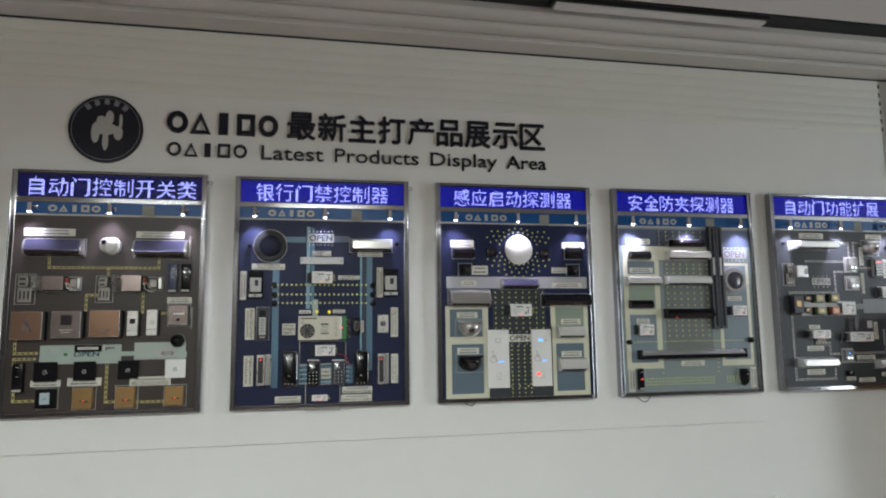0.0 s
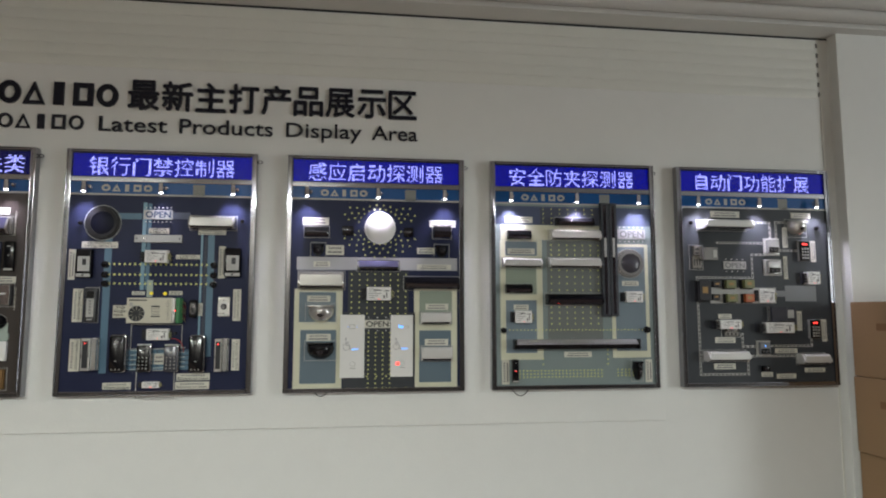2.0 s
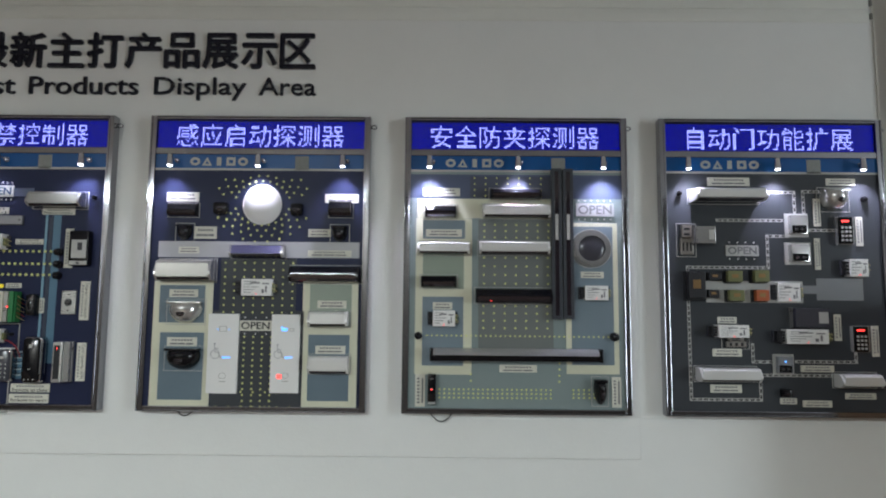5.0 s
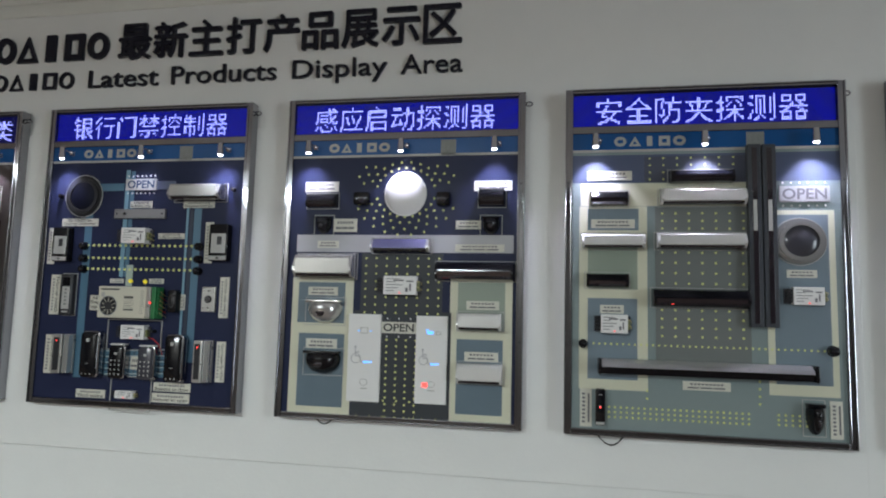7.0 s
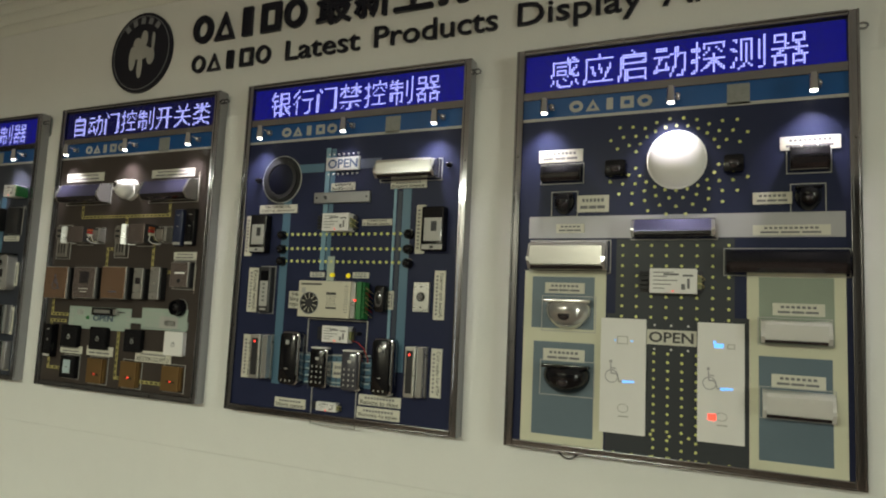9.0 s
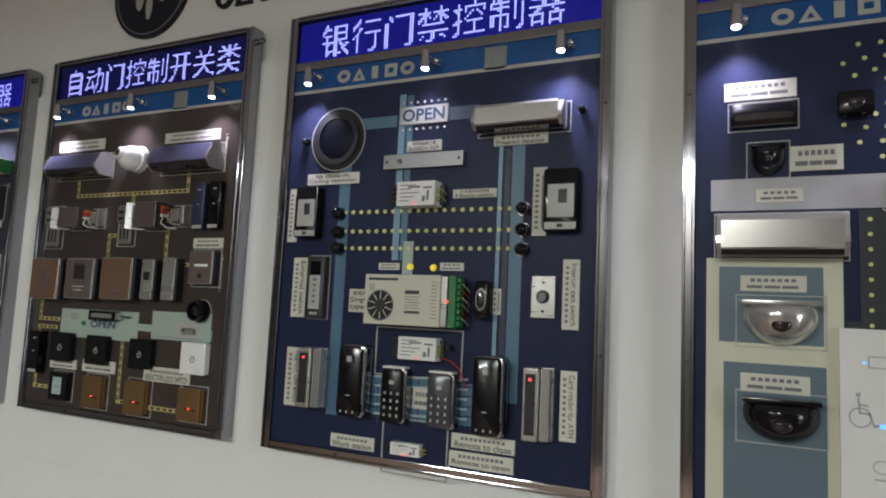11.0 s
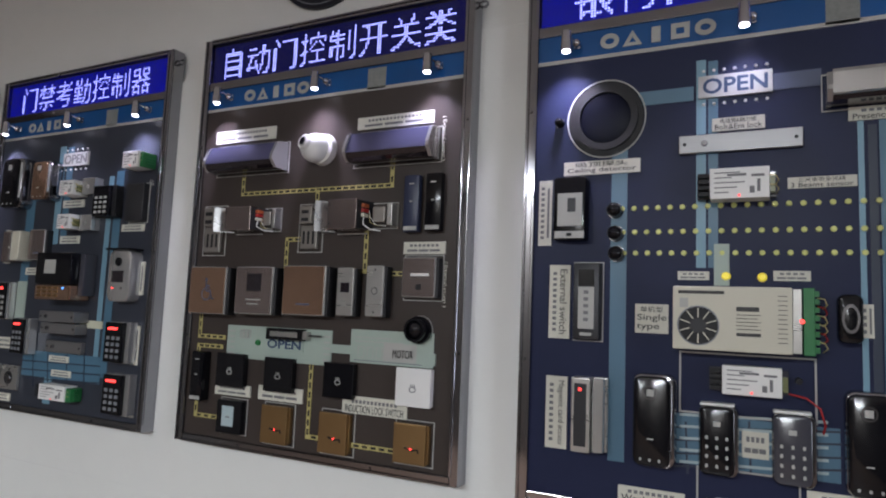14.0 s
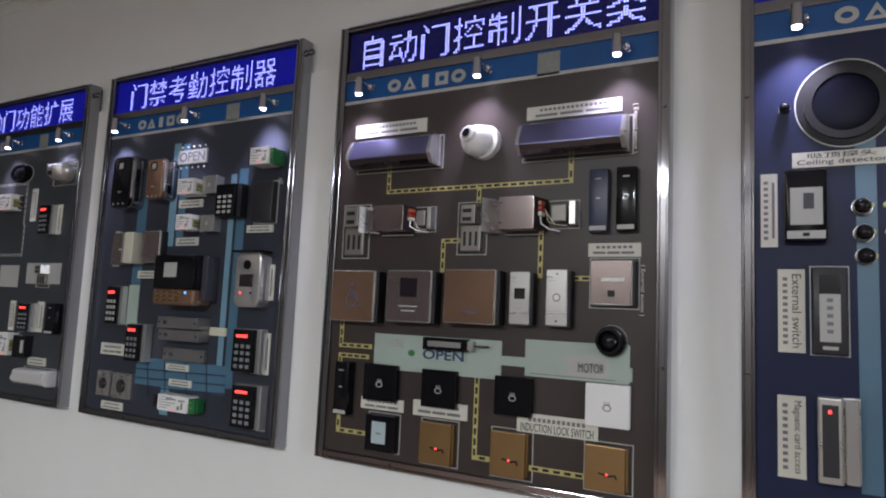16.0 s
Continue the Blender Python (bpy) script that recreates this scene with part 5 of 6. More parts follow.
def push_bar(b, u0, v0, u1, v1, d):
    base, w, h = device("push_bar", b, u0, v0, u1, v1, "long polished black and chrome safety bar", "safety bar")
    d /= 100
    outline_yz = [(0, h / 2), (-d * 0.45, h * 0.47), (-d * 0.8, h * 0.22), (-d, -h * 0.02), (0, -h * 0.02)]
    part("chrome_top", prism(bmesh.new(), outline_yz, -w / 2 + 0.012, w / 2 - 0.012), SILVER, base, "chrome upper face")
    part("black_lower", prism(bmesh.new(), [(0, -h * 0.022), (-d * 0.97, -h * 0.022), (-d * 0.8, -h * 0.46), (0, -h / 2)], -w / 2 + 0.012, w / 2 - 0.012), GLOSS_BLACK, base, "black lower face")
    for s in (-1, 1):
        part("end_cap", boxed(*sorted((s * w / 2, s * (w / 2 - 0.0118))), -d * 1.01, 0, -h / 2, h / 2, bevel=0.004), GLOSS_BLACK, base, smooth=True)


def relay_block(b, u0, v0, u1, v1, d, mat):
    base, w, h = device("relay_block", b, u0, v0, u1, v1, tint(mat) + " plastic relay block on a display board", "relay")
    d /= 100
    part("socket", boxed(-w / 2, w / 2, -d * 0.45, 0, -h / 2, h / 2, bevel=0.001), MATTE_BLACK, base)
    part("cover", boxed(-w * 0.42, w * 0.46, -d, -d * 0.46, -h * 0.42, h * 0.46, bevel=0.002), mat, base)
    part("contact", boxed(-w * 0.2, w * 0.2, -d - 0.0008, -d, -h * 0.1, h * 0.2), GOLD, base)


# ---- what the boards carry, in centimetres from each board's lower corner ----
# brown switch board
route(A, [(17.3, 72.1), (17.7, 66.1), (63.8, 66.4), (63.6, 72.0)])
route(A, [(42.2, 65.5), (42.4, 61.1)])
route(A, [(33.5, 46.8), (33.2, 53.6), (37.9, 53.5)])
route(A, [(57.5, 55.3), (57.8, 45.7)])
route(A, [(64.3, 45.2), (68.6, 45.0)])
route(A, [(5.6, 34.3), (6.1, 27.9), (14.4, 28.0)])
route(A, [(13.7, 25.4), (5.6, 24.8), (5.8, 23.0)])
route(A, [(6.2, 10.6), (6.5, 7.2), (14.1, 7.1)])
route(A, [(43.6, 23.4), (44.4, 5.8), (47.5, 6.0)])
route(A, [(56.6, 5.4), (68.2, 5.9)])
band(A, 15.8, 22.9, 49.3, 31.3, PALE_GREEN)
band(A, 54.8, 24.3, 76.8, 32.0, PALE_GREEN)
band(A, 49.3, 26.1, 54.8, 28.1, PALE_GREEN)
band(A, 63.9, 25.1, 72.6, 29.2, PALE_GREY)
for u in (57.0, 59.5, 62.0):
    outline(A, u, 25.6, u + 1.6, 28.0, 0.18)
stroke(A, [(56.0, 30.2), (66.0, 30.2)], 0.2, PALE_GREY)
stroke(A, [(56.0, 29.3), (69.0, 29.3)], 0.2, PALE_GREY)
stroke(A, [(56.0, 24.9), (74.0, 24.9)], 0.2, GREY_FILM)
for k in range(5):
    stroke(A, [(16.6, 24.2 + 1.4 * k), (18.2, 24.2 + 1.4 * k)], 0.35, PALE_GREY)
    stroke(A, [(47.2, 24.2 + 1.4 * k), (48.8, 24.2 + 1.4 * k)], 0.35, PALE_GREY)
for k in range(3):
    outline(A, 20.4 + 1.3 * k, 28.2, 21.2 + 1.3 * k, 30.2, 0.2)
band(A, 74.4, 24.9, 77.4, 27.6, PALE_GREEN)
words(A, 66.5, 26.0, 71.8, 27.9, "MOTOR", INK)
label(A, 6.4, 80.5, 27.5, 83.9)
label(A, 53.4, 80.2, 74.4, 83.2)
words(A, 76.7, 70.9, 77.9, 81.3, "( External sensor )", CREAM, True)
words(A, 78.6, 37.9, 79.6, 48.0, "( External access )", CREAM, True)
bar_sensor(A, 7.9, 71.6, 31.9, 78.7, 6, BRONZE)
bar_sensor(A, 53.2, 71.3, 76.3, 78.6, 6, BRONZE)
dome_camera(A, 37.7, 72.0, 47.6, 80.4, 7)
strike(A, 5.4, 50.3, 11.2, 62.4, 1, BRUSHED)
lock_body(A, 12.1, 55.7, 26.5, 61.8, 5, PINKISH)
lock_coil(A, 25.7, 55.7, 31.3, 61.9, 2.5)
strike(A, 38.3, 51.0, 43.5, 61.7, 1, BRUSHED)
lock_body(A, 45.2, 55.2, 58.9, 62.4, 5, PINKISH)
lock_coil(A, 58.5, 55.7, 66.0, 61.9, 2.5)
remote(A, 68.3, 54.6, 72.3, 67.8, 2, NAVY_GLOSS)
remote(A, 73.9, 54.7, 78.0, 68.0, 2, GLOSS_BLACK)
label(A, 68.0, 49.7, 78.7, 52.5)
push_plate(A, 4.7, 34.0, 17.6, 46.2, 4, COPPER, "wheelchair")
push_plate(A, 20.9, 34.5, 33.2, 46.3, 4, PINKISH, "window")
push_plate(A, 36.4, 34.8, 49.2, 46.6, 4, COPPER, "plain")
push_plate(A, 51.8, 35.1, 56.5, 46.3, 3, BRUSHED, "window")
push_plate(A, 60.0, 35.2, 64.7, 46.8, 3, BRUSHED, "dimple")
push_plate(A, 69.2, 39.9, 77.7, 48.7, 2.5, PINKISH, "mark")
disc_sensor(A, 70.2, 29.6, 76.2, 35.7, 4, GLOSS_BLACK, GLOSS_BLACK)
open_sign(A, 28.9, 25.6, 41.0, 28.8, PALE_GREEN, BLUE_INK, 0)
bolt_lock(A, 30.3, 28.4, 46.7, 31.2, 2)
lamp_dot(A, 25.3, 26.3, 27.4, 28.1, GREEN)
remote(A, 6.3, 11.2, 10.5, 24.0, 3, GLOSS_BLACK)
label(A, 12.8, 13.2, 24.9, 16.0)
label(A, 27.6, 13.2, 41.6, 16.7)
label(A, 53.4, 12.6, 70.8, 16.6, "INDUCTION LOCK SWITCH")
touch_switch(A, 14.3, 15.5, 23.6, 24.1, 2, GLOSS_BLACK)
touch_switch(A, 30.4, 15.6, 39.3, 24.0, 2, GLOSS_BLACK)
touch_switch(A, 48.6, 15.8, 57.1, 24.0, 2, GLOSS_BLACK)
touch_switch(A, 68.5, 15.8, 77.3, 24.2, 2, WHITE)
screen_switch(A, 15.6, 3.9, 23.9, 12.3, 2)
gesture_switch(A, 30.5, 3.2, 39.1, 12.3, 2)
gesture_switch(A, 48.1, 3.1, 56.6, 12.4, 2)
gesture_switch(A, 68.6, 3.6, 77.2, 12.2, 2)

# navy bank access board
band(B, 34.0, 46.9, 35.7, 86.8, SKY)
band(B, 36.1, 46.9, 37.8, 86.4, TEAL)
band(B, 18.2, 9.9, 21.3, 70.4, TEAL)
band(B, 59.9, 16.4, 60.8, 72.7, SKY)
band(B, 61.4, 17.5, 62.7, 71.6, NAVY_DEEP)
band(B, 63.0, 16.9, 65.9, 72.3, TEAL)
band(B, 23.2, 79.0, 33.5, 81.8, TEAL)
band(B, 46.8, 79.4, 54.7, 82.5, NAVY_LIGHT)
band(B, 29.2, 11.2, 56.5, 20.1, TEAL)
stroke(B, [(29.1, 17.4), (56.5, 19.6)], 0.35, NAVY_DEEP)
stroke(B, [(29.2, 15.1), (56.5, 17.6)], 0.35, NAVY_DEEP)
stroke(B, [(29.3, 12.7), (56.5, 15.4)], 0.35, NAVY_DEEP)
stroke(B, [(29.4, 10.4), (56.5, 13.4)], 0.35, NAVY_DEEP)
stroke(B, [(32.3, 18.5), (32.6, 9.6)], 0.35, NAVY_DEEP)
stroke(B, [(42.8, 19.7), (43.0, 11.2)], 0.35, NAVY_DEEP)
stroke(B, [(53.0, 20.9), (53.1, 12.8)], 0.35, NAVY_DEEP)
for k in range(5):
    stroke(B, [(31.5, 11.5 + 2.1 * k), (54.5, 12.6 + 2.1 * k)], 0.5, PALE_BLUE)
label(B, 41.6, 13.6, 45.9, 18.2)
band(B, 37.1, 43.6, 39.7, 51.3, PALE_GREEN)
outline(B, 31.3, 20.5, 53.1, 31.3, 0.3)
outline(B, 34.3, -1.1, 50.5, 11.0, 0.3)
dots(B, [(20.4, 58.5), (62.8, 58.4)], 20, 0.55)
dots(B, [(20.6, 53.8), (62.8, 53.7)], 20, 0.55)
dots(B, [(20.8, 49.7), (62.8, 49.6)], 20, 0.55)
disc_sensor(B, 9.3, 69.4, 24.4, 84.8, 1.3, MATTE_BLACK, SOOT)
beam_knob(B, 6.3, 76.1, 8.4, 78.0, 2)
beam_knob(B, 77.2, 78.0, 79.0, 79.8, 2)
label(B, 8.5, 65.7, 23.8, 68.5, "Ceiling detector", False, "吸顶探头")
label(B, 58.6, 72.4, 70.9, 74.8, "Presence detector")
label(B, 36.8, 72.5, 45.7, 75.0, "Bolt&Em lock", False, "电插锁&磁力锁")
label(B, 49.2, 61.0, 59.7, 63.0, "3 Beams sensor", False, "三光束安全光线")
open_sign(B, 34.4, 79.1, 47.0, 83.4, PALE_GREY, BLUE_INK, 7)
bar_sensor(B, 55.2, 75.0, 75.2, 80.6, 6, SILVER)
steel_strip(B, 31.0, 68.4, 51.7, 71.9, 1.2)
relay_module(B, 34.3, 59.0, 47.4, 64.6, 4)
beam_knob(B, 17.4, 56.6, 20.7, 59.7, 3)
beam_knob(B, 17.6, 52.0, 20.9, 55.1, 3)
beam_knob(B, 17.8, 48.0, 21.1, 51.1, 3)
beam_knob(B, 64.5, 56.6, 67.6, 59.7, 3)
beam_knob(B, 64.5, 52.0, 67.6, 55.1, 3)
beam_knob(B, 64.5, 47.8, 67.7, 50.9, 3)
label(B, 3.3, 51.3, 6.1, 64.9, "", True)
card_reader(B, 7.2, 52.1, 13.8, 64.9, 3)
label(B, 68.0, 52.3, 71.0, 67.1, "", True)
card_reader(B, 71.0, 52.9, 78.3, 66.1, 3)
lamp_dot(B, 38.2, 44.5, 40.0, 46.3, YELLOW)
lamp_dot(B, 44.2, 44.4, 45.9, 46.1, YELLOW)
label(B, 30.8, 44.6, 36.3, 46.2)
label(B, 46.8, 44.6, 52.6, 46.4)
label(B, 6.0, 32.5, 10.3, 47.3, "External switch", True)
slot_switch(B, 11.4, 32.6, 16.6, 47.5, 2.0)
power_supply(B, 30.6, 32.0, 54.3, 43.2, 5.5)
label(B, 23.1, 34.4, 29.2, 39.9, "Single\ntype", False, "单机型")
buckle(B, 56.3, 34.3, 59.9, 42.4, 3)
label(B, 59.7, 35.3, 61.6, 40.9, "", True)
exit_switch(B, 68.5, 35.0, 73.7, 43.8, 1)
label(B, 75.0, 32.9, 78.5, 47.3, "Interoir exit switch", True)
relay_module(B, 36.3, 24.5, 49.0, 29.5, 3, lead=True)
slab_lock(B, 23.3, 10.3, 30.8, 27.0, 4, GLOSS_BLACK)
slab_lock(B, 34.7, 10.2, 41.2, 22.5, 3.5, GLOSS_BLACK, True)
slab_lock(B, 46.3, 10.2, 53.0, 22.3, 3.5, GREY_GLOSS, True)
slab_lock(B, 57.0, 9.9, 64.2, 26.7, 4, GLOSS_BLACK)
swipe_reader(B, 11.9, 11.4, 18.2, 25.4, 4)
label(B, 5.8, 10.9, 10.2, 25.0, "Magnetic card access", True)
swipe_reader(B, 68.3, 10.4, 73.9, 24.9, 4)
label(B, 75.1, 10.6, 78.5, 24.6, "Card reader for ATM", True)
label(B, 20.3, 2.8, 32.2, 5.8, "Work station")
label(B, 51.5, 6.4, 65.9, 9.5, "Remote to close")
label(B, 51.1, 2.5, 65.7, 5.8, "Remote to open")
relay_module(B, 35.6, 3.4, 45.4, 6.1, 2)

# motion detector board
band(C, 5.1, 56.7, 80.7, 62.7, LAVENDER)
band(C, 4.4, 1.2, 26.5, 47.8, CREAM_FILM)
band(C, 6.6, 32.3, 23.5, 46.2, SMOKE)
band(C, 7.4, 4.2, 23.8, 28.7, SMOKE)
band(C, 60.0, 1.0, 80.6, 48.6, CREAM_FILM)
band(C, 62.6, 31.2, 78.2, 47.0, SAGE)
band(C, 62.5, 4.2, 77.7, 28.3, SMOKE)
band(C, 29.0, 36.0, 57.3, 56.4, SLATE)
band(C, 26.9, 1.7, 60.5, 36.9, SLATE)
dot_grid(C, 30.6, 36.3, 56.0, 54.7, 8, 8, 0.45)
dot_grid(C, 38.7, 1.9, 48.7, 27.3, 4, 13, 0.45)
dot_grid(C, 29.1, 1.8, 56.1, 7.2, 7, 2, 0.45)
dot_rays(C, 43.6, 77.4, 24, (10.4, 12.8, 15.4, 18.0))
label(C, 7.4, 77.8, 19.6, 81.3)
label(C, 18.4, 63.7, 26.8, 68.3)
label(C, 67.3, 77.7, 80.0, 81.0)
label(C, 61.3, 64.7, 69.8, 67.6)
label(C, 10.2, 41.7, 20.9, 44.6)
label(C, 10.2, 23.6, 21.3, 26.9)
label(C, 65.5, 38.0, 76.3, 40.9)
label(C, 65.2, 21.3, 76.3, 24.3)
label(C, 12.8, 58.1, 20.5, 60.6)
label(C, 61.3, 57.1, 77.7, 59.6)
disc_sensor(C, 36.3, 69.1, 51.0, 84.5, 3, WHITE, WHITE)
bar_sensor(C, 8.6, 72.3, 19.4, 76.8, 3, GLOSS_BLACK)
bar_sensor(C, 69.2, 72.5, 77.5, 78.2, 4, GLOSS_BLACK)
eye_sensor(C, 25.8, 72.8, 31.4, 77.3, 3)
eye_sensor(C, 54.7, 72.5, 59.5, 77.1, 3)
bowl_sensor(C, 11.8, 63.1, 17.9, 69.0, 4, GLOSS_BLACK)
bowl_sensor(C, 70.0, 62.9, 76.3, 68.9, 4, GLOSS_BLACK)
bar_sensor(C, 33.1, 56.7, 52.9, 61.2, 5, BRONZE)
bar_sensor(C, 6.3, 47.9, 27.0, 55.6, 6, SILVER)
bar_sensor(C, 55.4, 47.8, 81.0, 53.4, 5, GLOSS_BLACK)
bowl_sensor(C, 10.0, 32.1, 23.4, 40.5, 6, SILVER)
bowl_sensor(C, 10.0, 15.2, 23.4, 23.3, 6, GLOSS_BLACK)
bar_sensor(C, 62.9, 31.5, 77.3, 36.9, 5, PEARL)
bar_sensor(C, 63.2, 14.5, 77.8, 20.7, 5, PEARL)
relay_module(C, 35.0, 42.4, 50.1, 48.6, 3)
touch_panel(C, 25.6, 6.7, 36.9, 35.7, 1.2, False)
touch_panel(C, 49.0, 7.0, 59.5, 35.6, 1.2, True)
open_sign(C, 36.8, 29.5, 48.8, 33.3, CREAM, INK, 3)

# safety detector board
band(D, 1.7, 79.8, 82.5, 88.9, NAVY_LIGHT)
band(D, 5.0, 72.2, 57.1, 79.6, CREAM_FILM)
band(D, 4.6, 14.2, 25.6, 72.1, CREAM_FILM)
band(D, 7.2, 64.4, 23.0, 71.4, MIST)
band(D, 7.3, 45.6, 22.6, 58.6, SAGE)
band(D, 7.3, 17.4, 22.5, 42.7, MIST)
band(D, 60.5, 14.8, 79.9, 70.7, CREAM_FILM)
band(D, 62.5, 18.1, 78.1, 69.3, MIST)
band(D, 28.0, 24.0, 55.8, 71.9, ASH)
band(D, 24.8, 79.9, 56.9, 88.2, GREY_SLATE)
dot_grid(D, 26.5, 80.8, 55.7, 87.6, 8, 4, 0.4)
dot_grid(D, 30.2, 65.0, 54.2, 69.8, 7, 3, 0.45)
dot_grid(D, 30.1, 47.7, 53.9, 57.4, 7, 4, 0.45)
dot_grid(D, 29.9, 31.3, 53.6, 39.4, 7, 4, 0.45)
dots(D, [(9.1, 28.4), (76.0, 28.3)], 38, 0.4)
dot_grid(D, 13.9, 5.9, 54.6, 8.9, 24, 3, 0.4)
dot_grid(D, 62.9, 6.2, 70.6, 9.0, 5, 3, 0.4)
dots(D, [(25.3, 14.4), (25.3, 12.0)], 2, 0.4)
dots(D, [(57.9, 18.6), (57.8, 11.9)], 4, 0.4)
label(D, 7.1, 80.6, 21.0, 83.6)
label(D, 35.8, 15.2, 49.6, 17.9)
label(D, 8.3, 65.1, 21.8, 67.9)
label(D, 11.1, 37.9, 18.4, 40.6)
label(D, 66.1, 50.0, 74.6, 52.4)
label(D, 5.0, 2.6, 8.6, 14.2, "", True)
label(D, 76.9, 2.9, 80.3, 13.8, "", True)
bar_sensor(D, 32.4, 79.3, 51.1, 83.2, 5, GLOSS_BLACK)
bar_sensor(D, 8.0, 72.3, 19.6, 76.7, 4, GLOSS_BLACK)
bar_sensor(D, 29.4, 72.4, 54.5, 77.2, 5, PEARL)
bar_sensor(D, 5.4, 58.6, 24.6, 62.9, 5, PEARL)
bar_sensor(D, 28.2, 58.7, 54.2, 63.3, 5, PEARL)
bar_sensor(D, 6.8, 46.2, 19.7, 50.4, 4, GLOSS_BLACK)
bar_sensor(D, 27.0, 40.6, 54.8, 45.8, 5, GLOSS_BLACK, True)
light_curtain(D, 55.1, 34.8, 58.8, 90.9, 3)
light_curtain(D, 59.3, 34.9, 63.1, 90.8, 3)
open_sign(D, 64.5, 73.2, 78.8, 78.1, LAVENDER, GREY_INK, 6)
disc_sensor(D, 62.6, 54.0, 77.3, 68.0, 3, SILVER, GREY_GLOSS)
relay_module(D, 65.0, 41.8, 76.5, 47.1, 3)
relay_module(D, 9.3, 31.8, 20.3, 37.6, 3)
beam_knob(D, 4.5, 26.8, 7.3, 29.7, 3)
beam_knob(D, 76.4, 26.8, 79.9, 30.0, 3)
push_bar(D, 10.3, 19.2, 72.9, 24.1, 5)
remote(D, 9.6, 3.5, 12.6, 14.6, 3, GLOSS_BLACK, True)
bowl_sensor(D, 70.0, 3.8, 75.1, 13.4, 5, GLOSS_BLACK)

# door function board
route(E, [(39.9, 82.9), (50.2, 83.0), (49.9, 75.0)], PALE_GREY, 1.1)
route(E, [(61.9, 83.2), (53.6, 83.1), (53.2, 75.1)], PALE_GREY, 1.1)
route(E, [(21.2, 72.2), (47.2, 72.5)], PALE_GREY, 1.1)
route(E, [(46.9, 66.3), (39.5, 66.2), (39.0, 54.4), (9.5, 53.7), (8.0, 6.1), (34.9, 6.0), (35.2, 12.6)], PALE_GREY, 1.1)
route(E, [(32.5, 26.0), (32.3, 19.8), (40.3, 19.7)], PALE_GREY, 1.1)
route(E, [(48.3, 20.0), (70.1, 19.9), (70.3, 23.5)], PALE_GREY, 1.1)
route(E, [(35.3, 15.0), (65.2, 14.4)], PALE_GREY, 1.1)
route(E, [(55.5, 68.6), (66.0, 68.7)], PALE_GREY, 1.1)
label(E, 17.9, 85.2, 33.7, 88.4)
label(E, 62.3, 85.6, 73.3, 88.3)
label(E, 17.7, 21.7, 28.4, 24.5)
label(E, 16.5, 8.6, 27.9, 11.5)
label(E, 49.7, 16.3, 61.8, 18.7)
label(E, 49.9, 3.7, 60.4, 6.1)
label(E, 65.4, 6.7, 76.5, 8.9)
label(E, 41.7, 4.7, 47.7, 6.9)
label(E, 19.9, 33.7, 26.9, 36.1)
label(E, 57.1, 70.1, 59.7, 80.6, "", True)
label(E, 56.8, 53.8, 58.9, 65.6, "", True)
label(E, 62.6, 27.7, 65.2, 37.4, "", True)
label(E, 76.1, 22.1, 78.7, 33.3, "", True)
label(E, 72.5, 62.8, 75.1, 73.8, "", True)
band(E, 16.0, 41.4, 51.8, 49.4, PALE_GREY)
band(E, 56.9, 42.5, 74.1, 50.6, GREY_FILM)
band(E, 51.8, 44.9, 56.9, 47.9, GREY_FILM)
bar_sensor(E, 10.8, 78.7, 36.6, 83.3, 9, PEARL)
bowl_sensor(E, 59.2, 76.1, 70.2, 84.3, 6, SILVER)
keypad(E, 64.7, 63.1, 70.9, 73.5, 3, PALE_GREY)
strike(E, 6.8, 59.0, 11.8, 70.0, 1, BRUSHED)
lock_body(E, 11.0, 63.0, 19.2, 69.3, 4, SILVER)
open_sign(E, 23.8, 58.7, 36.0, 62.7, PALE_GREY, GREY_INK, 4)
window_sensor(E, 46.1, 65.9, 54.8, 74.8, 2.5)
window_sensor(E, 45.6, 55.6, 55.3, 63.9, 2.5)
relay_module(E, 65.9, 51.2, 74.8, 57.6, 4)
relay_block(E, 7.9, 42.0, 14.9, 52.8, 4, DARK_STEEL)
relay_block(E, 15.6, 43.0, 20.0, 46.1, 3, DARK_STEEL)
relay_block(E, 16.0, 49.5, 21.0, 52.4, 3, DARK_STEEL)
relay_block(E, 22.4, 48.5, 28.4, 53.1, 4, OLIVE)
relay_block(E, 32.1, 48.6, 38.2, 53.4, 4, OLIVE)
relay_block(E, 22.7, 41.6, 28.9, 46.1, 4, OLIVE)
relay_block(E, 32.4, 41.6, 37.8, 46.2, 4, ORANGE)
relay_module(E, 39.8, 41.9, 51.2, 48.7, 1.5)
relay_module(E, 15.7, 28.7, 30.5, 33.2, 5)
relay_module(E, 39.5, 26.6, 60.0, 31.8, 4)
lock_body(E, 46.4, 32.5, 60.5, 39.5, 3, GREY_GLOSS)
keypad(E, 68.2, 23.6, 74.3, 33.3, 3, PALE_GREY)
bar_sensor(E, 11.2, 13.0, 33.2, 17.7, 6, PEARL)
window_sensor(E, 39.5, 15.1, 47.2, 22.7, 2, True)
bar_sensor(E, 61.6, 11.2, 76.6, 15.9, 6, PEARL)
eye_sensor(E, 41.5, 7.3, 45.5, 10.3, 2)
beam_knob(E, 75.1, 79.2, 77.2, 81.7, 2)
beam_knob(E, 6.1, 81.2, 8.1, 83.2, 2)
strike(E, 22.5, 25.1, 30.0, 28.9, 1, BRUSHED)

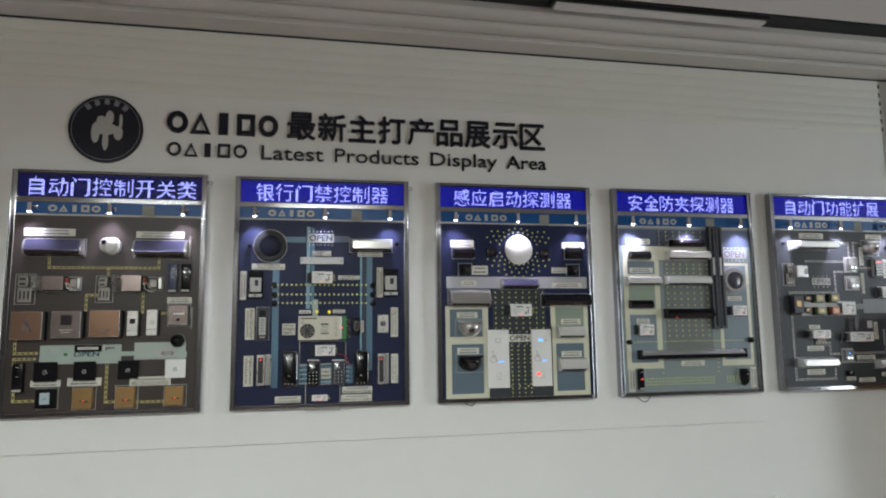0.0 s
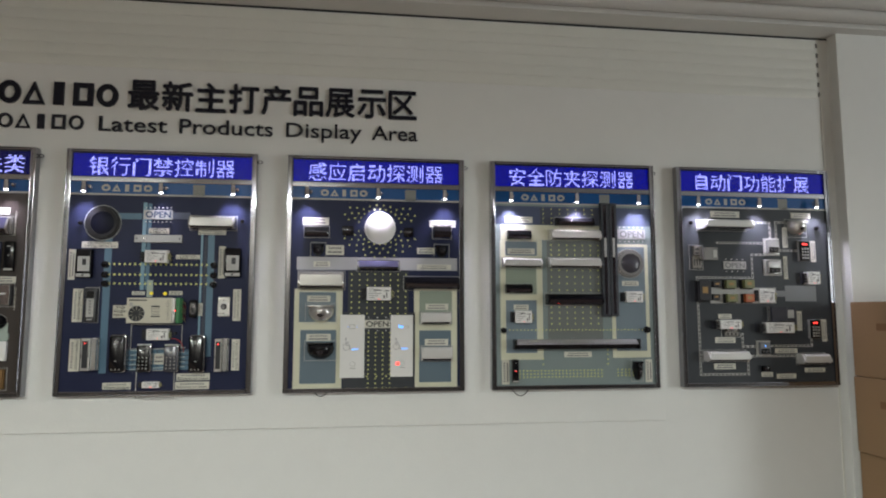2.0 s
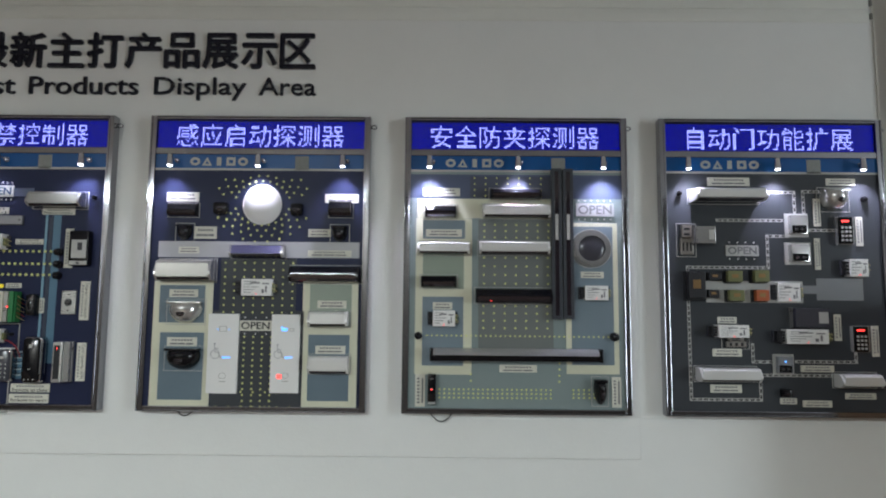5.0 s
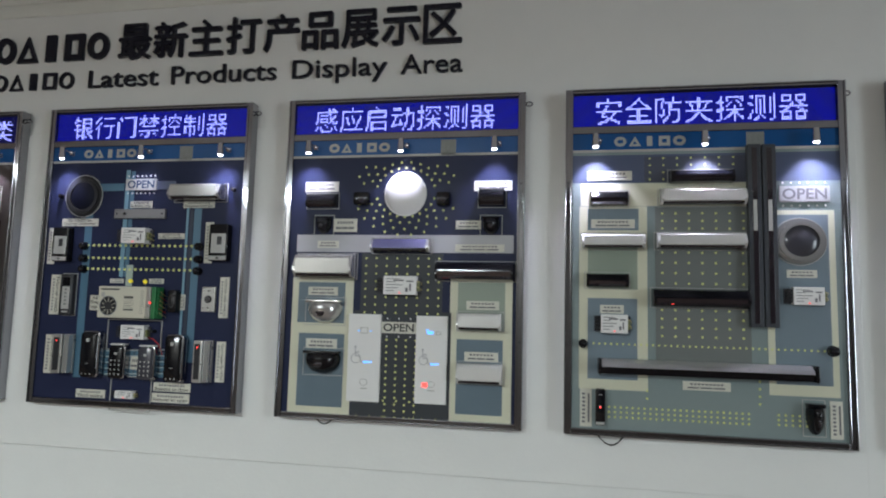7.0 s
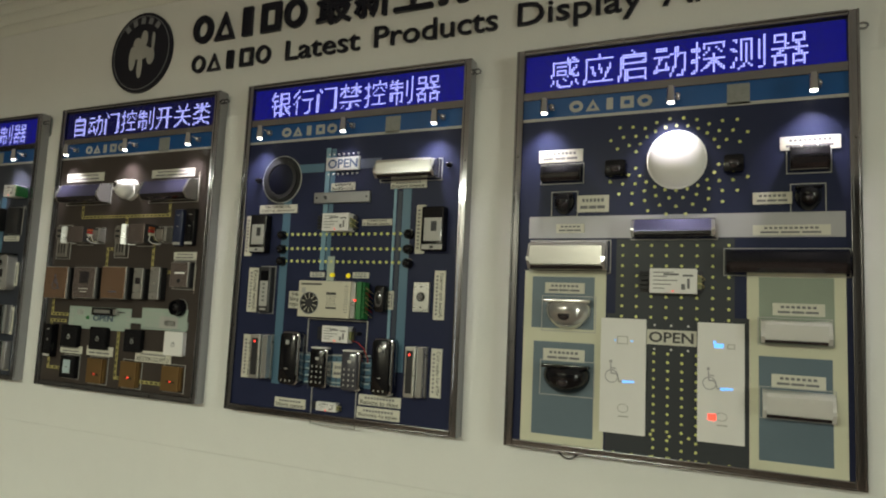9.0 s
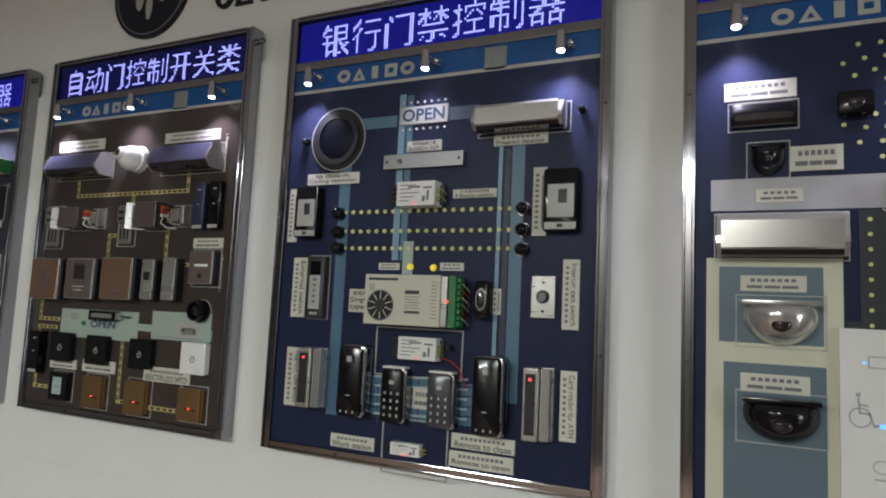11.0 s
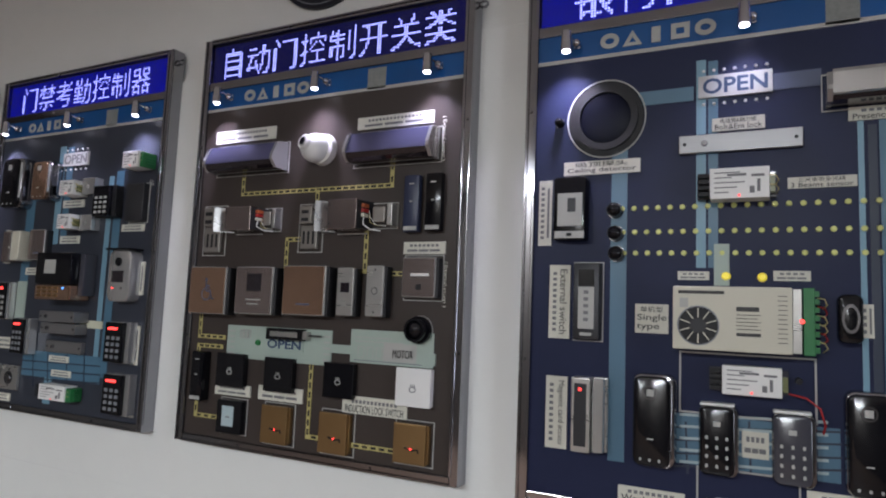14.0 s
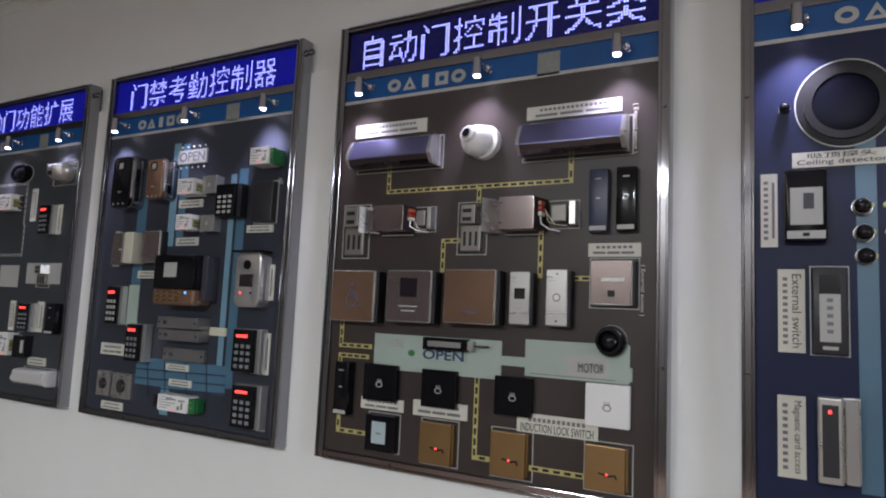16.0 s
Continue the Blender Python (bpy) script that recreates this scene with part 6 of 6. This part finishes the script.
# attendance control board
band(F, 33.9, 53.5, 37.0, 85.5, SKY)
band(F, 38.0, 53.5, 41.1, 85.1, TEAL)
band(F, 19.1, 35.3, 23.5, 78.6, TEAL)
band(F, 59.6, 13.2, 61.8, 74.2, SKY)
band(F, 62.9, 13.5, 66.2, 75.6, TEAL)
band(F, 37.4, 3.6, 41.0, 19.0, SKY)
band(F, 25.3, 11.5, 63.6, 19.5, TEAL)
stroke(F, [(25.0, 16.0), (63.2, 16.8)], 0.4, NAVY_DEEP)
stroke(F, [(25.4, 13.3), (63.5, 14.3)], 0.4, NAVY_DEEP)
stroke(F, [(25.8, 10.6), (63.8, 11.9)], 0.4, NAVY_DEEP)
stroke(F, [(30.5, 18.4), (31.9, 8.5)], 0.4, NAVY_DEEP)
stroke(F, [(38.0, 19.0), (39.4, 9.2)], 0.4, NAVY_DEEP)
stroke(F, [(47.3, 19.7), (48.5, 10.1)], 0.4, NAVY_DEEP)
stroke(F, [(55.6, 20.3), (56.7, 10.9)], 0.4, NAVY_DEEP)
label(F, 38.4, 65.1, 48.8, 67.5)
label(F, 38.6, 53.6, 48.2, 56.0)
label(F, 67.5, 56.9, 77.3, 59.0)
label(F, 22.2, 43.6, 31.5, 45.9)
label(F, 7.6, 19.3, 19.3, 22.9)
label(F, 39.0, 16.7, 48.7, 18.6)
label(F, 40.8, 12.3, 50.4, 14.3)
label(F, 10.4, 2.6, 20.8, 5.0)
label(F, 75.8, 38.2, 79.1, 47.9, "", True)
label(F, 76.3, 18.3, 79.3, 29.4, "", True)
label(F, 76.2, 3.6, 79.4, 14.4, "", True)
open_sign(F, 36.5, 78.6, 49.0, 82.9, PALE_GREY, GREY_INK, 5)
slab_lock(F, 11.3, 65.2, 21.8, 82.1, 5, GLOSS_BLACK)
slab_lock(F, 27.9, 67.2, 36.7, 80.1, 5, COPPER)
relay_module(F, 69.8, 75.0, 79.0, 79.8, 5, green=True)
relay_module(F, 41.3, 68.2, 50.6, 72.8, 5)
touch_switch(F, 51.0, 68.4, 56.9, 73.6, 3, SILVER)
relay_module(F, 42.0, 57.7, 50.2, 62.2, 5)
touch_switch(F, 51.5, 57.2, 57.0, 62.1, 3, SILVER)
keypad(F, 58.0, 61.1, 66.9, 70.7, 4, PALE_GREY, lit=False)
plain_reader(F, 70.3, 59.7, 77.9, 70.9, 2)
rim_lock(F, 11.5, 47.6, 24.2, 57.8, 4.5)
push_plate(F, 26.0, 48.4, 34.2, 58.0, 2.5, PINKISH, "plain")
bio_terminal(F, 38.4, 35.8, 57.6, 50.2, 7)
door_phone(F, 68.0, 36.0, 77.6, 51.2, 4)
keypad(F, 11.6, 28.8, 18.3, 41.0, 3, PALE_GREY)
band(F, 18.6, 28.4, 23.6, 41.4, PALE_GREEN)
keypad(F, 24.0, 18.3, 31.6, 29.7, 4)
steel_strip(F, 39.5, 29.2, 56.0, 32.4, 5)
steel_strip(F, 39.1, 25.6, 55.7, 28.8, 4)
steel_strip(F, 38.6, 19.7, 55.7, 23.3, 1.5)
band(F, 52.3, 27.7, 62.7, 30.0, CREAM_FILM)
keypad(F, 69.1, 18.6, 78.3, 30.4, 4)
keypad(F, 70.2, 4.2, 79.8, 15.7, 4)
exit_switch(F, 8.0, 6.6, 14.5, 14.2, 1)
exit_switch(F, 15.7, 6.4, 24.6, 14.1, 1)
relay_module(F, 38.3, 5.8, 55.0, 10.3, 4, green=True)

# door function board, farther
route(G, [(31.7, 77.8), (50.7, 77.8), (53.6, 63.0)], PALE_GREY, 0.9)
route(G, [(37.3, 51.3), (51.5, 51.6), (49.4, 62.0)], PALE_GREY, 0.9)
label(G, 54.9, 63.5, 58.1, 75.4, "", True)
label(G, 70.2, 58.4, 74.3, 68.9, "", True)
label(G, 48.7, 24.1, 52.0, 34.7, "", True)
label(G, 65.7, 24.3, 69.5, 34.8, "", True)
label(G, 77.1, 24.9, 79.7, 34.4, "", True)
label(G, 63.3, 12.9, 73.9, 15.6)
band(G, 56.2, 41.0, 77.0, 48.3, PALE_GREY)
band(G, 39.0, 39.6, 51.3, 47.5, PALE_GREY)
disc_sensor(G, 41.5, 77.9, 53.5, 85.0, 3, GLOSS_BLACK, GLOSS_BLACK)
bowl_sensor(G, 67.3, 76.3, 79.8, 83.2, 6, SILVER)
keypad(G, 65.0, 58.2, 71.9, 68.7, 3)
keypad(G, 58.5, 24.1, 66.5, 34.2, 3)
remote(G, 75.5, 24.1, 80.4, 34.5, 3, GLOSS_BLACK)
relay_module(G, 36.8, 67.5, 49.3, 73.4, 4)
relay_module(G, 47.8, 15.6, 56.7, 23.4, 4)
lock_body(G, 57.4, 15.4, 65.3, 22.7, 3, GLOSS_BLACK)
bar_sensor(G, 62.2, 6.8, 80.9, 11.8, 5, PEARL)
strike(G, 64.2, 40.5, 69.7, 47.5, 1, BRUSHED)

# ---- sign on the wall ----
LIFT = WALL_Y + 0.001
sign = tagged(new("wall_sign"), "dark acrylic sign letters mounted on the white wall", "sign")
sign.location = (0, LIFT, 0)
for k in range(5):
    u = -0.702 + k * 0.1065
    part("brand_block", plain_mark(k, u, u + 0.096, -0.013, 0, 2.505, 2.614, 0.024), LETTER, sign, "dark plain shape of the brand mark")
    u = -0.697 + k * 0.0765
    part("brand_block", plain_mark(k, u, u + 0.064, -0.011, 0, 2.391, 2.459, 0.012), LETTER, sign, "dark plain shape of the brand mark")
for k, c in enumerate("最新主打产品展示区"):
    u = -0.137 + k * 0.1522
    bm = bmesh.new()
    for i, (dx, dz) in enumerate(((0, 0), (-0.003, 0), (0.003, 0), (0, -0.003), (0, 0.003))):
        piece = lettering(c, u + dx + 0.003, 2.499 + dz, u + 0.138 + dx, 2.637 + dz, 0, 0.013 + 0.0003 * i)
        spare = bpy.data.meshes.new("spare")
        piece.to_mesh(spare)
        piece.free()
        bm.from_mesh(spare)
        bpy.data.meshes.remove(spare)
    part("letter", bm, LETTER, sign)
for text, u0, u1, low in (("Latest", -0.259, 0.044, 2.389), ("Products", 0.100, 0.529, 2.389), ("Display", 0.592, 0.952, 2.368), ("Area", 1.003, 1.226, 2.389)):
    part("word", lettering(text, u0, low, u1, 2.460, 0, 0.011, bold=0.004), LETTER, sign)

# round emblem: a dark disc with a pale ring and plain pale shapes
emblem = tagged(new("round_emblem"), "dark round emblem with pale plain shapes on the wall", "emblem")
emblem.location = (-0.972, LIFT, 2.508)
part("disc", drummed(0, 0, 0, -0.012, 0.164, seg=56), LETTER, emblem)
part("ring", ring(bmesh.new(), 0, 0, -0.0115, -0.0128, (0.152, 0.152), (0.149, 0.149), 56), GREY_FILM, emblem)
for i, (x, z, rx, rz) in enumerate(((0.0, 0.0, 0.050, 0.030), (-0.045, -0.02, 0.018, 0.05), (0.015, 0.055, 0.018, 0.034), (0.055, -0.02, 0.020, 0.034), (0.0, -0.06, 0.013, 0.045), (-0.02, 0.04, 0.022, 0.022), (0.065, 0.04, 0.007, 0.035))):
    part("plain_shape", drummed(x, z, -0.011, -0.0135 - 0.0003 * i, rx, rz, seg=24), PALE_GREY, emblem, "plain pale shape")
for k in range(5):
    a = radians(128 - 19 * k)
    bm = boxed(-0.011, 0.011, -0.0135, -0.011, -0.013, 0.013)
    bmesh.ops.rotate(bm, verts=bm.verts, cent=(0, 0, 0), matrix=Matrix.Rotation(-(a - radians(90)), 3, "Y"))
    bmesh.ops.translate(bm, verts=bm.verts, vec=(0.132 * math.cos(a), 0, 0.132 * math.sin(a)))
    part("brand_block", bm, GREY_FILM, emblem)

# ---- wire loops below two boards ----
for x0, x1, drop in ((0.745, 0.815, 0.022), (1.681, 1.772, 0.034)):
    wire = tagged(new("wire_loop"), "thin black cable loop hanging under a display board", "cable")
    wire.location = (x0, 3.225, BZ + 0.004)
    part("cable", tube([((x1 - x0) * i / 10, -0.012 * math.sin(math.pi * i / 10), -drop * math.sin(math.pi * i / 10)) for i in range(11)], 0.0022), MATTE_BLACK, wire, smooth=True)

# ---- cartons stacked beside the wall return ----
z = 0.0
for i, high in enumerate((0.49, 0.371, 0.371, 0.371)):
    box = tagged(new("carton"), "brown cardboard carton stacked beside the wall", "carton", "stacked cartons")
    box.location = (3.43 + 0.006 * (i % 2), 2.72, z)
    part("body", boxed(0, 0.56, 0, 0.43, 0.001, high - 0.001, bevel=0.004), KRAFT, box)
    part("tape", boxed(0.25, 0.31, -0.0012, 0.431, high - 0.0016, high + 0.0002), CREAM, box, "pale tape over the seam")
    part("hand_hole", boxed(-0.0008, 0.004, 0.16, 0.27, high * 0.62, high * 0.62 + 0.035, bevel=0.002), DARK_BROWN, box, "dark hand hole")
    z += high
